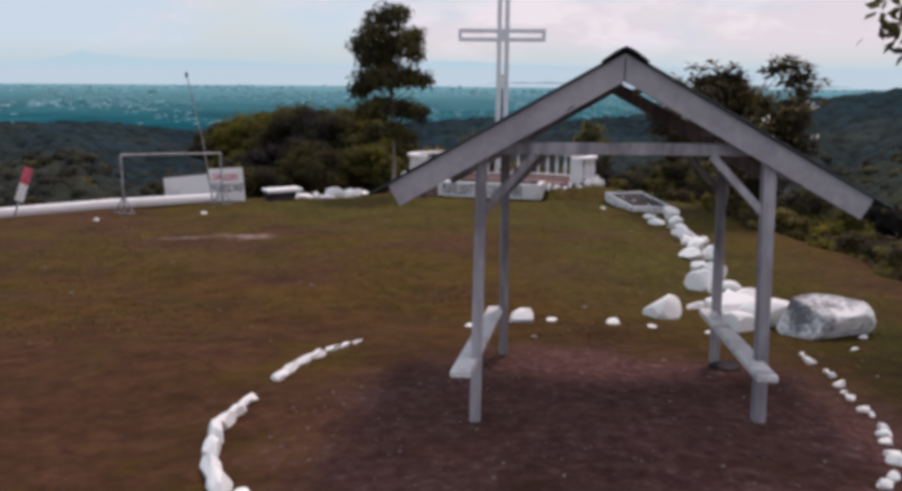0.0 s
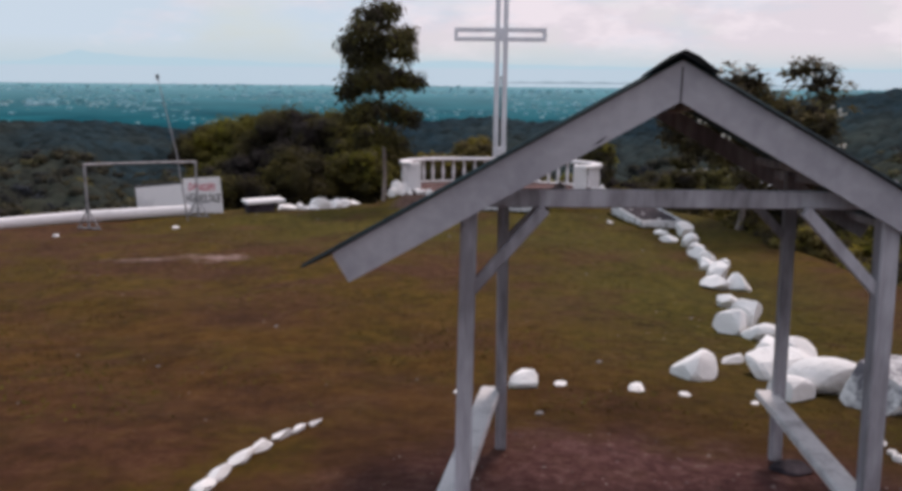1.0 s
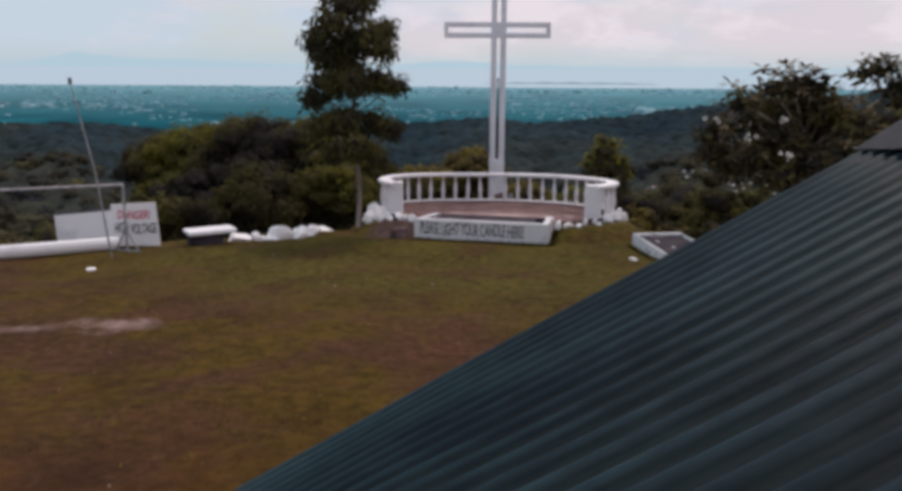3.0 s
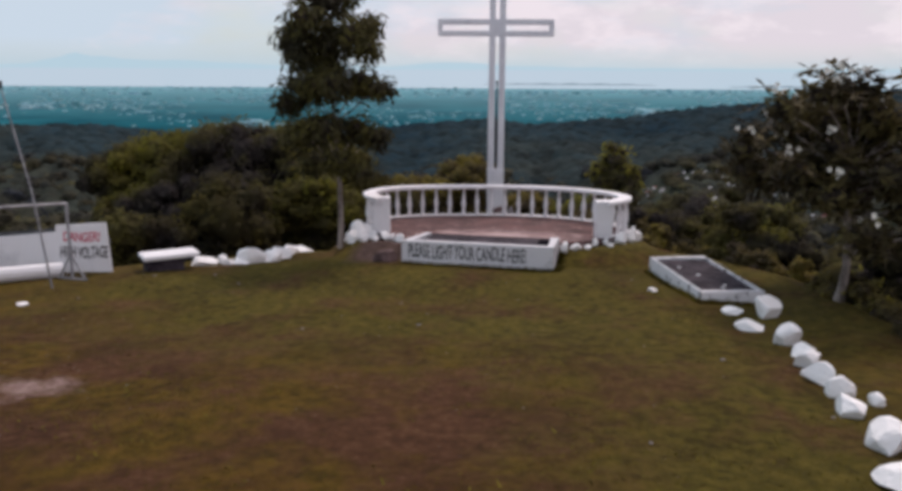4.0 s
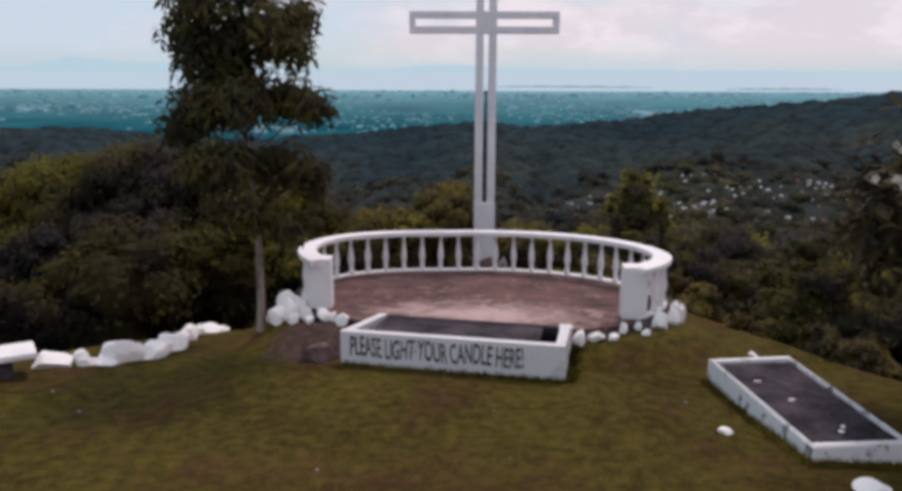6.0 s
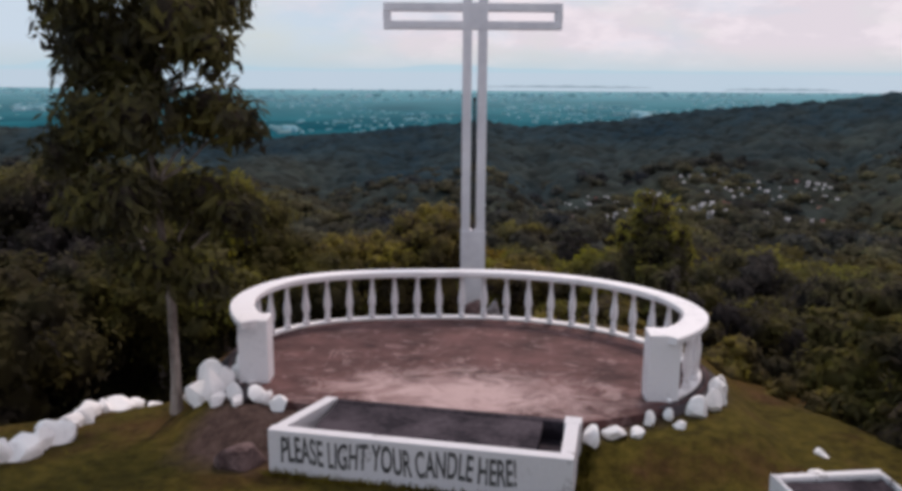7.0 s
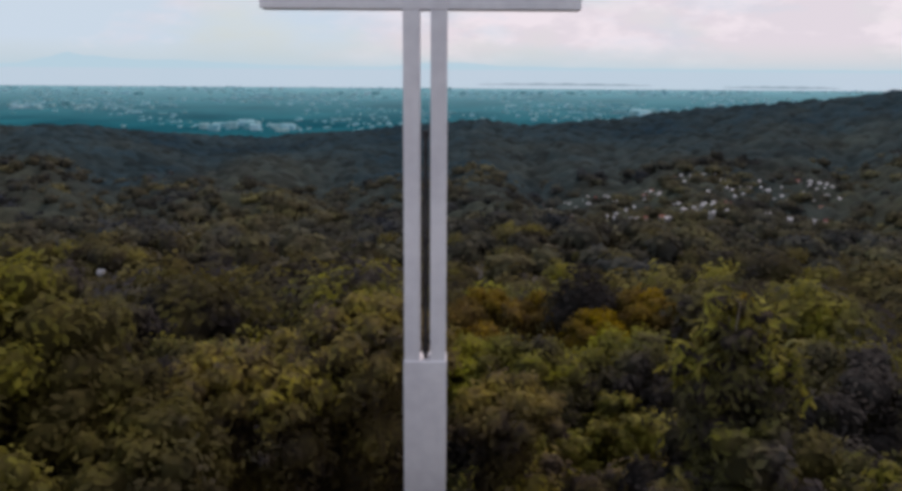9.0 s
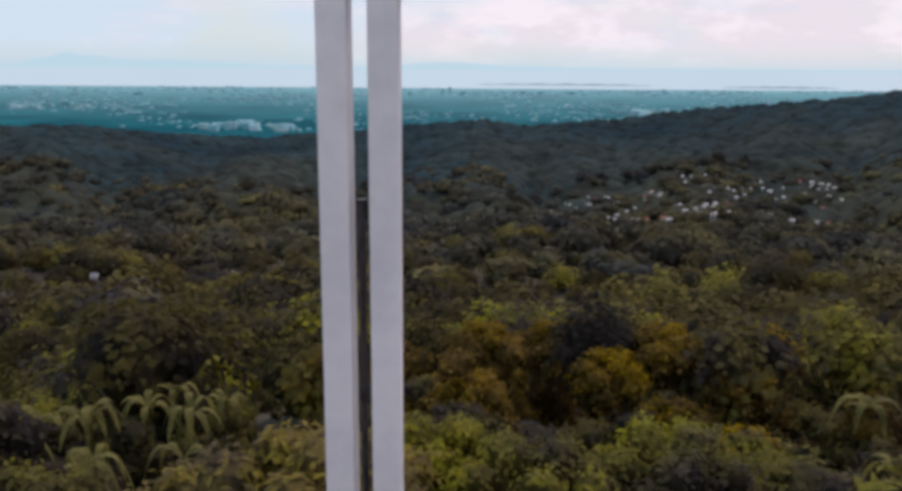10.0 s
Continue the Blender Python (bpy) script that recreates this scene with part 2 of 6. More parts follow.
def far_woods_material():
    """Brown-green woods on the nearer hills, turning blue-green beyond: haze put into the colour."""
    m = material("hazed_far_woods_canopy", (0.010, 0.022, 0.030), (0.025, 0.041, 0.046), 0.009, 0.95, 0.0, fine=6.0, low=0.28, high=0.75, spec=0.03, crown=0.42)
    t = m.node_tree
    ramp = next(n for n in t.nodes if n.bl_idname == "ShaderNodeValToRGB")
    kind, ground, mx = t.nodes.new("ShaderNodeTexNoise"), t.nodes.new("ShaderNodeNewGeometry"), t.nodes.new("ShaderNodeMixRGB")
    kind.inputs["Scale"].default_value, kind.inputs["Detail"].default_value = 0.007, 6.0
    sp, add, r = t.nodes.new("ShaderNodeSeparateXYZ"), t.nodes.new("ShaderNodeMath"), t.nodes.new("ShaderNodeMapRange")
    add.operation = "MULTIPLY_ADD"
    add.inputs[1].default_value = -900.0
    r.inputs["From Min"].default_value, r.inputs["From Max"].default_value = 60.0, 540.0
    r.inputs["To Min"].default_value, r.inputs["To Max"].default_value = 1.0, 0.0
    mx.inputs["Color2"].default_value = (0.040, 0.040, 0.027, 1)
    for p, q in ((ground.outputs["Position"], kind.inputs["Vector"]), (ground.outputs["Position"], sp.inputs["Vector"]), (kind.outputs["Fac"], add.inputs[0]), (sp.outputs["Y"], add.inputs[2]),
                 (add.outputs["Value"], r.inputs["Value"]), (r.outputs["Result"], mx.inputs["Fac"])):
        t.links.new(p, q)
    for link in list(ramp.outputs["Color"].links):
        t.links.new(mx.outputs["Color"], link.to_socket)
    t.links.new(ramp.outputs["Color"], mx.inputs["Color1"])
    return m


M_WOODS_FAR = far_woods_material()
# Blue-green ground under far trees, with haze mixed into its colour.
M_HILL_FAR = material("hazed_far_undergrowth", (0.016, 0.026, 0.028), (0.030, 0.044, 0.040), 0.02, 0.95, 0.0)
M_HILL = material("hillside_undergrowth", (0.030, 0.027, 0.025), (0.062, 0.055, 0.038), 0.3, 0.95, 0.4)


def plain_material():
    """Far plain farmland, tinted teal and paler towards the coast with painted haze."""
    m = material("hazed_plain_land", (0.002, 0.040, 0.062), (0.020, 0.155, 0.190), 0.004, 1.0, 0.0, fine=5.0, spec=0.0, low=0.25, high=0.8)
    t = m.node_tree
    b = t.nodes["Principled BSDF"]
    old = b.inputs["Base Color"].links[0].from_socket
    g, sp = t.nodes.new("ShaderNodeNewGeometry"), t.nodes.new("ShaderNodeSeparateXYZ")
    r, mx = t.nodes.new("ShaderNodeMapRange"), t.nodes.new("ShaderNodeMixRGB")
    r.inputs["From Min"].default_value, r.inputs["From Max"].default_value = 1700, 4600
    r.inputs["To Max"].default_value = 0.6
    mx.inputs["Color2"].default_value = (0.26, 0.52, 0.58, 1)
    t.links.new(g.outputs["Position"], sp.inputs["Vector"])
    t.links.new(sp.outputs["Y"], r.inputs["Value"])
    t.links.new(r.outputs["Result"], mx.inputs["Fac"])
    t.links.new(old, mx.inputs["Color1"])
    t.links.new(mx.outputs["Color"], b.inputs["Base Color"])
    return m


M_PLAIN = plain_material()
# Town buildings tinted teal, the plain's haze in their base colour.
M_TOWN = material("hazed_far_building", (0.11, 0.34, 0.40), (0.42, 0.62, 0.66), 0.02, 0.9, 0.0, island=0.25)
M_HOUSE = material("house_wall", (0.16, 0.155, 0.16), (0.38, 0.37, 0.37), 0.5, 0.9, 0.0, chance=0.4)
M_ROOF_RED = material("rusty_roof_sheet", (0.16, 0.055, 0.045), (0.32, 0.13, 0.11), 0.5, 0.8, 0.0, chance=0.3)
M_ROOF_PALE = material("pale_roof_sheet", (0.26, 0.26, 0.28), (0.52, 0.51, 0.52), 0.5, 0.7, 0.0, chance=0.4)
M_ROOF_TEAL = material("teal_roof_sheet", (0.05, 0.30, 0.26), (0.12, 0.42, 0.36), 0.5, 0.7, 0.0)
# These glow by themselves; distance haze is painted into the emission.
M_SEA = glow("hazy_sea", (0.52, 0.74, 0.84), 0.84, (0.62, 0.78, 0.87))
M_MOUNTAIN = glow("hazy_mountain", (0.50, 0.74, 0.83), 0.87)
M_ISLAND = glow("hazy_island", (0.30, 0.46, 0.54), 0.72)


def lawn_material():
    """Worn turf: olive grass with brown bare earth, more earth round the shelter and on the path."""
    m = bpy.data.materials.new("worn_turf")
    m.use_nodes = True
    t = m.node_tree
    L, N = t.links.new, t.nodes.new
    b = t.nodes["Principled BSDF"]
    b.inputs["Roughness"].default_value, b.inputs["Specular IOR Level"].default_value = 0.95, 0.1
    pos = N("ShaderNodeNewGeometry").outputs["Position"]

    def nz(scale, detail=6.0, rough=0.6):
        n = N("ShaderNodeTexNoise")
        n.inputs["Scale"].default_value, n.inputs["Detail"].default_value, n.inputs["Roughness"].default_value = scale, detail, rough
        L(pos, n.inputs["Vector"])
        return n.outputs["Fac"]

    def ramp(fac, stops):
        r = N("ShaderNodeValToRGB")
        e = r.color_ramp.elements
        while len(e) < len(stops):
            e.new(0.5)
        for i, (p, c) in enumerate(stops):
            e[i].position, e[i].color = p, (*c, 1)
        L(fac, r.inputs["Fac"])
        return r.outputs["Color"]

    def mix(f, a, c, kind="MIX"):
        x = N("ShaderNodeMixRGB")
        x.blend_type = kind
        for s, v in zip(("Fac", "Color1", "Color2"), (f, a, c)):
            if isinstance(v, (int, float)):
                x.inputs[s].default_value = v
            else:
                L(v, x.inputs[s])
        return x.outputs["Color"]

    def near(centre, squash, inner, outer, wobble=0.9):
        s = N("ShaderNodeVectorMath")
        s.operation = "SUBTRACT"
        L(pos, s.inputs[0])
        s.inputs[1].default_value = centre
        k = N("ShaderNodeVectorMath")
        k.operation = "MULTIPLY"
        L(s.outputs["Vector"], k.inputs[0])
        k.inputs[1].default_value = squash
        l = N("ShaderNodeVectorMath")
        l.operation = "LENGTH"
        L(k.outputs["Vector"], l.inputs[0])
        w = N("ShaderNodeMath")
        w.operation = "MULTIPLY_ADD"
        L(nz(1.6, 8.0, 0.7), w.inputs[0])
        w.inputs[1].default_value = wobble * 2
        L(l.outputs["Value"], w.inputs[2])
        r = N("ShaderNodeMapRange")
        r.inputs["From Min"].default_value, r.inputs["From Max"].default_value = inner + wobble, outer + wobble
        r.inputs["To Min"].default_value, r.inputs["To Max"].default_value = 1.0, 0.0
        L(w.outputs["Value"], r.inputs["Value"])
        return r.outputs["Result"]

    grass = ramp(nz(5.0, 9.0, 0.7), [(0.32, (0.044, 0.030, 0.005)), (0.50, (0.110, 0.067, 0.009)), (0.70, (0.192, 0.111, 0.018))])
    turf = ramp(nz(6.0, 9.0, 0.7), [(0.32, (0.050, 0.040, 0.008)), (0.50, (0.098, 0.078, 0.013)), (0.70, (0.162, 0.122, 0.024))])
    earth = ramp(nz(7.0, 9.0, 0.72), [(0.30, (0.048, 0.020, 0.010)), (0.55, (0.118, 0.054, 0.028)), (0.78, (0.22, 0.118, 0.068))])
    shade = ramp(nz(0.42, 9.0, 0.68), [(0.44, (0, 0, 0)), (0.56, (0.95, 0.95, 0.95))])
    base = mix(shade, grass, earth)
    bare = ramp(nz(9.0, 9.0, 0.75), [(0.30, (0.072, 0.030, 0.031)), (0.48, (0.158, 0.070, 0.068)), (0.60, (0.240, 0.125, 0.115)), (0.72, (0.44, 0.33, 0.30))])
    damp = ramp(nz(4.0, 9.0, 0.75), [(0.32, (0.052, 0.020, 0.012)), (0.48, (0.118, 0.048, 0.026)), (0.62, (0.19, 0.085, 0.046)), (0.76, (0.32, 0.17, 0.10))])
    soil = ramp(nz(3.0, 9.0, 0.75), [(0.32, (0.070, 0.026, 0.006)), (0.50, (0.117, 0.054, 0.010)), (0.72, (0.20, 0.098, 0.025))])
    worn = ramp(nz(0.9, 8.0, 0.7), [(0.38, (0.05, 0.05, 0.05)), (0.56, (0.95, 0.95, 0.95))])
    base = mix(mix(1.0, near((-3.2, 9.3, -0.4), (0.13, 0.20, 0.0), 0.3, 1.3, 0.6), worn, "MULTIPLY"), base, soil)
    base = mix(near((1.25, 5.5, -0.1), (0.41, 0.42, 0.0), 0.85, 1.15, 0.45), base, bare)
    base = mix(mix(1.0, near((-3.3, 5.8, 0.0), (0.30, 0.33, 0.0), 0.5, 1.5, 0.8), worn, "MULTIPLY"), base, damp)
    lush = ramp(nz(5.0, 9.0, 0.7), [(0.32, (0.016, 0.016, 0.003)), (0.50, (0.042, 0.037, 0.004)), (0.70, (0.080, 0.065, 0.008))])
    base = mix(near((5.1, 7.2, 0.0), (0.5, 0.24, 0.0), 0.5, 1.1, 0.3), base, lush)
    base = mix(near((3.6, 15.0, -1.0), (0.36, 0.15, 0.0), 0.4, 1.2, 0.5), base, turf)
    base = mix(near((1.8, 24.3, -1.5), (0.13, 0.22, 0.0), 0.95, 1.5, 0.5), base, turf)
    base = mix(ramp(nz(0.62, 9.0, 0.7), [(0.50, (0, 0, 0)), (0.64, (0.7, 0.7, 0.7))]), base, earth)
    pale = ramp(nz(8.0, 8.0, 0.7), [(0.3, (0.20, 0.115, 0.10)), (0.7, (0.50, 0.36, 0.33))])
    base = mix(near((-4.55, 17.5, -1.2), (1.15, 1.5, 0.0), 0.10, 0.75, 1.3), base, pale)
    base = mix(near((-5.9, 17.3, -1.2), (1.0, 2.6, 0.0), 0.0, 0.7, 1.4), base, pale)
    trod = ramp(nz(7.0, 9.0, 0.75), [(0.30, (0.042, 0.028, 0.025)), (0.50, (0.100, 0.064, 0.056)), (0.70, (0.175, 0.122, 0.108))])
    base = mix(near((-1.3, 26.1, -1.5), (0.85, 0.85, 0.0), 0.40, 0.75, 0.3), base, trod)
    base = mix(near((1.25, 27.6, -1.4), (0.27, 0.47, 0.0), 0.82, 0.93, 0.10), base, trod)
    mottle = ramp(nz(0.75, 9.0, 0.72), [(0.36, (0.62, 0.58, 0.57)), (0.50, (0.86, 0.85, 0.83)), (0.64, (0.96, 0.95, 0.94))])
    base = mix(1.0, base, mottle, "MULTIPLY")
    rim = N("ShaderNodeAttribute")
    rim.attribute_name = "rim"
    wild = ramp(nz(1.2, 8.0, 0.7), [(0.35, (0.028, 0.025, 0.020)), (0.65, (0.064, 0.056, 0.030))])
    edge = N("ShaderNodeMath")
    edge.operation = "MULTIPLY_ADD"
    L(nz(2.0, 8.0, 0.7), edge.inputs[0])
    edge.inputs[1].default_value = 2.4
    L(rim.outputs["Fac"], edge.inputs[2])
    over = N("ShaderNodeMapRange")
    over.inputs["From Min"].default_value, over.inputs["From Max"].default_value = 2.9, 4.2
    L(edge.outputs["Value"], over.inputs["Value"])
    base = mix(over.outputs["Result"], base, wild)
    base = mix(near((1.3, 33.3, -2.0), (0.2, 0.38, 0.0), 0.95, 1.25, 0.25), base, wild)
    L(base, b.inputs["Base Color"])
    bp = N("ShaderNodeBump")
    bp.inputs["Strength"].default_value, bp.inputs["Distance"].default_value = 0.9, 0.05
    L(nz(16.0, 9.0, 0.8), bp.inputs["Height"])
    L(bp.outputs["Normal"], b.inputs["Normal"])
    return m


M_LAWN = lawn_material()


# ---- building helpers ----
def part(name, bm, material_, parent=None, label="", smooth=False):
    me = bpy.data.meshes.new(name)
    bmesh.ops.recalc_face_normals(bm, faces=bm.faces)
    if smooth:
        for f in bm.faces:
            f.smooth = True
    bm.to_mesh(me)
    bm.free()
    me.materials.append(material_)
    ob = new(name, me)
    if parent is not None:
        ob.parent, ob.matrix_parent_inverse = parent, Matrix.Translation(-parent.location)
    if label:
        ob["label"] = label
    return ob


def thing(name, place, label, category, group="", kind=""):
    ob = new(name)
    ob.location = place
    return tagged(ob, label, category, group, kind)


def box(bm, centre, size, turn=0.0, bevel=0.0):
    """An upright box, turned about z, with eased edges."""
    made = bmesh.ops.create_cube(bm, size=1.0)["verts"]
    m = Matrix.Translation(centre) @ Matrix.Rotation(turn, 4, "Z") @ Matrix.Diagonal((*size, 1))
    bmesh.ops.transform(bm, matrix=m, verts=made)
    if bevel:
        edges = list({e for v in made for e in v.link_edges})
        bmesh.ops.bevel(bm, geom=edges, offset=bevel, segments=2, affect="EDGES", profile=0.6)
    return bm


def beam(bm, a, b, wide, deep, bevel=0.006, side=None):
    """A squared timber from a to b. side: the way of its width."""
    a, b = Vector(a), Vector(b)
    z = (b - a).normalized()
    x = Vector(side) if side else Vector((1, 0, 0))
    x = (x - x.dot(z) * z).normalized()
    y = z.cross(x)
    made = bmesh.ops.create_cube(bm, size=1.0)["verts"]
    m = Matrix((x, y, z)).transposed().to_4x4() @ Matrix.Diagonal((wide, deep, (b - a).length, 1))
    bmesh.ops.transform(bm, matrix=Matrix.Translation((a + b) / 2) @ m, verts=made)
    if bevel:
        edges = list({e for v in made for e in v.link_edges})
        bmesh.ops.bevel(bm, geom=edges, offset=bevel, segments=1, affect="EDGES")
    return bm


def tube(bm, points, radii, sides=10, closed_ends=True):
    """A round, tapered tube along points."""
    rings = []
    for i, p in enumerate(points):
        p = Vector(p)
        d = (Vector(points[min(i + 1, len(points) - 1)]) - Vector(points[max(i - 1, 0)])).normalized()
        u = d.orthogonal().normalized() if i == 0 else (u - u.dot(d) * d).normalized()
        v = d.cross(u)
        r = radii[i] if hasattr(radii, "__len__") else radii
        rings.append([bm.verts.new(p + r * (math.cos(2 * math.pi * k / sides) * u + math.sin(2 * math.pi * k / sides) * v)) for k in range(sides)])
    for r0, r1 in zip(rings, rings[1:]):
        for k in range(sides):
            bm.faces.new((r0[k], r0[(k + 1) % sides], r1[(k + 1) % sides], r1[k]))
    if closed_ends:
        bm.faces.new(rings[0][::-1])
        bm.faces.new(rings[-1])
    return bm


def lathe(bm, profile, centre, sides=12):
    rings = [[bm.verts.new(Vector(centre) + Vector((r * math.cos(2 * math.pi * k / sides), r * math.sin(2 * math.pi * k / sides), z))) for k in range(sides)] for r, z in profile]
    for r0, r1 in zip(rings, rings[1:]):
        for k in range(sides):
            bm.faces.new((r0[k], r0[(k + 1) % sides], r1[(k + 1) % sides], r1[k]))
    bm.faces.new(rings[0][::-1])
    bm.faces.new(rings[-1])
    return bm


def np_mesh(name, verts, faces, material_, smooth=False):
    """A mesh from arrays of corners and of faces with the same number of corners each."""
    me = bpy.data.meshes.new(name)
    count, k = faces.shape
    me.vertices.add(len(verts))
    me.vertices.foreach_set("co", np.ascontiguousarray(verts, dtype=np.float32).ravel())
    me.loops.add(count * k)
    me.loops.foreach_set("vertex_index", np.ascontiguousarray(faces, dtype=np.int32).ravel())
    me.polygons.add(count)
    me.polygons.foreach_set("loop_start", np.arange(0, count * k, k, dtype=np.int32))
    me.polygons.foreach_set("use_smooth", np.full(count, smooth))
    me.update(calc_edges=True)
    me.materials.append(material_)
    return me


def unit(v):
    return v / np.maximum(np.linalg.norm(v, axis=-1, keepdims=True), 1e-9)


def leaf_arrays(rng, places, outward, size, ratio=0.42, droop=0.35, loose=0.45):
    """Folded leaves, four corners each, that lie like shingles round a clump and hang a little."""
    n = len(places)
    normal = unit(outward + np.array((0, 0, 0.25)) + rng.normal(size=(n, 3)) * loose)
    d = rng.normal(size=(n, 3)) * 0.8 + np.array((0, 0, -droop)) + outward * 0.35
    d = unit(d - normal * np.sum(d * normal, axis=1, keepdims=True))
    side = np.cross(d, normal)
    s = size * rng.uniform(0.6, 1.35, size=(n, 1))
    mid = places + d * s * 0.5 + normal * s * 0.05
    v = np.stack([places, mid + side * s * ratio * 0.5 - normal * s * 0.08, places + d * s - normal * s * 0.12, mid - side * s * ratio * 0.5 - normal * s * 0.08], axis=1)
    return v.reshape(-1, 3), np.arange(4 * n).reshape(n, 4)


def clump_points(rng, centre, radius, count, squash=0.75, inner=0.45, lift=0.0):
    """Places in the outer part of an uneven clump, and the way out of it."""
    o = unit(rng.normal(size=(count, 3)) + np.array((0, 0, lift)))
    r = radius * rng.uniform(inner, 1.0, size=(count, 1)) ** 0.6 * (1 + 0.28 * np.sin(o[:, :1] * 5 + centre[0] * 3) * np.cos(o[:, 1:2] * 4 + centre[1] * 2))
    return np.asarray(centre) + o * r * np.array((1, 1, squash)), o


def crown_mesh(name, rng, clumps, leaf, per_area, material_, ratio=0.42, droop=0.35, squash=0.75, loose=0.45, tones=None, inner=0.45, lift=0.0):
    vs, fs, k = [], [], 0
    for c, r in clumps:
        p, o = clump_points(rng, c, r, max(12, int(per_area * r * r)), squash, inner, lift)
        v, f = leaf_arrays(rng, p, o, leaf, ratio, droop, loose)
        vs.append(v)
        fs.append(f + k)
        k += len(v)
    me = np_mesh(name, np.concatenate(vs), np.concatenate(fs), material_)
    tint(me, np.repeat(rng.random(len(vs)) if tones is None else tones, [len(v) for v in vs]))
    return me


def cube_ball(n=3):
    """A ball of even quads."""
    g = np.linspace(-1, 1, n + 1)
    vs, fs, k = [], [], 0
    for axis in range(3):
        for side in (-1, 1):
            a, b = np.meshgrid(g, g, indexing="ij")
            p = np.stack([np.full(a.size, side), a.ravel(), b.ravel()], axis=-1)
            vs.append(unit(np.roll(p, axis, axis=1) * 1.0))
            i = (np.arange(n)[:, None] * (n + 1) + np.arange(n)[None, :]).ravel() + k
            q = np.stack([i, i + n + 1, i + n + 2, i + 1], axis=1)
            fs.append(q if side > 0 else q[:, ::-1])
            k += (n + 1) ** 2
    return np.concatenate(vs), np.concatenate(fs)


BALL_V, BALL_F = cube_ball()


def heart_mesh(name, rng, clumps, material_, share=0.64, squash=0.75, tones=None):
    """Inner twigs and leaves that each clump wraps; their shade is in the colour."""
    vs, fs = [], []
    for i, (c, r) in enumerate(clumps):
        o = BALL_V
        lump = 1 + 0.28 * np.sin(o[:, :1] * 5 + c[0] * 3) * np.cos(o[:, 1:2] * 4 + c[1] * 2) + 0.10 * np.sin(o[:, 2:] * 9 + c[1] * 5) * np.sin(o[:, :1] * 8 + c[2] * 4)
        lump = lump * (1 + 0.22 * np.sin(o[:, :1] * 13 + c[1] * 7) * np.sin(o[:, 1:2] * 12 + c[2] * 9) * np.sin(o[:, 2:] * 11 + c[0] * 5))
        vs.append(np.asarray(c) + o * lump * r * share * np.array((1, 1, squash)))
        fs.append(BALL_F + i * len(o))
    me = np_mesh(name, np.concatenate(vs), np.concatenate(fs), material_, smooth=True)
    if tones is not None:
        # Lower tone puts the crown's inner shade into the tint.
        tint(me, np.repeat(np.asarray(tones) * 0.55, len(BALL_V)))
    return me


def leafy(name, foot, label, category, group, rng, clumps, leaf, per_area, material_, tones=None, ratio=0.5, droop=0.3, loose=0.42, squash=0.78, trunk=0.0):
    """A bush: inner mass and leaves, with a stem where trunk gives its radius."""
    ob = thing(name, foot, label, category, group)
    if trunk:
        top = max(c[2] for c, r in clumps)
        bm = tube(bmesh.new(), [Vector(foot) - Vector((0, 0, 0.1)), Vector(foot).lerp(Vector((foot[0] + 0.1, foot[1], top)), 0.5), Vector((foot[0], foot[1] + 0.1, top - 0.4))], [trunk * 1.3, trunk, trunk * 0.4], 7)
        part("trunk", bm, M_BARK, ob)
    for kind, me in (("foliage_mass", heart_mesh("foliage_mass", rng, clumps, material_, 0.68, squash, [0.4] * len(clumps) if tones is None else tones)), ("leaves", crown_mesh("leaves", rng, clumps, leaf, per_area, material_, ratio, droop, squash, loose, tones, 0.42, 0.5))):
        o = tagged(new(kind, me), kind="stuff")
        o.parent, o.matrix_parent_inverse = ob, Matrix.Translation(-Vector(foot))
    return ob


def tint(me, values):
    """A value of its own for each clump or crown."""
    at = me.attributes.new("crown", "FLOAT", "POINT")
    at.data.foreach_set("value", np.asarray(values, dtype=np.float32))


# ---- the lie of the land ----
LAWN_Y = (-60, 0, 4, 5.8, 7.55, 10, 16, 21, 25, 27.5, 33.5)
LAWN_Z = (0.6, 0.14, -0.02, -0.16, -0.29, -0.60, -1.06, -1.40, -1.53, -1.74, -2.45)
EDGE_Y = (-60, 0, 6, 10, 16, 22, 25, 28, 31, 34)
EDGE_X = (9.0, 8.0, 6.5, 6.5, 7.2, 7.0, 6.6, 5.7, 4.8, 4.0)
DROP_R = (0, 1.5, 5, 12, 25, 60, 120, 250, 500, 800)
DROP_Z = (0, -0.45, -2.2, -4.8, -8.4, -21, -37, -62, -90, -110)
CREST_T = (-1.2, -0.54, -0.45, -0.37, -0.30, -0.23, -0.18, -0.12, -0.06, 0.03, 0.08, 0.18, 0.28, 0.42, 0.49, 0.54, 0.8, 1.2)
CREST_P = (60, 92, 94, 110, 128, 132, 117, 110, 97, 87, 97, 83, 62, 46, 32, 24, -10, -60)
PLAIN_Z = -110.0


def outside(x, y):
    """Metres past the rim of the hilltop lawn."""
    d1 = np.maximum(x - np.interp(y, EDGE_Y, EDGE_X), 0)
    d2 = (x + 2.2) * -0.573 + (y - 28.3) * 0.82
    d3 = np.maximum(np.maximum(y - 33.6, d2), 0)
    return np.hypot(d1, d3)


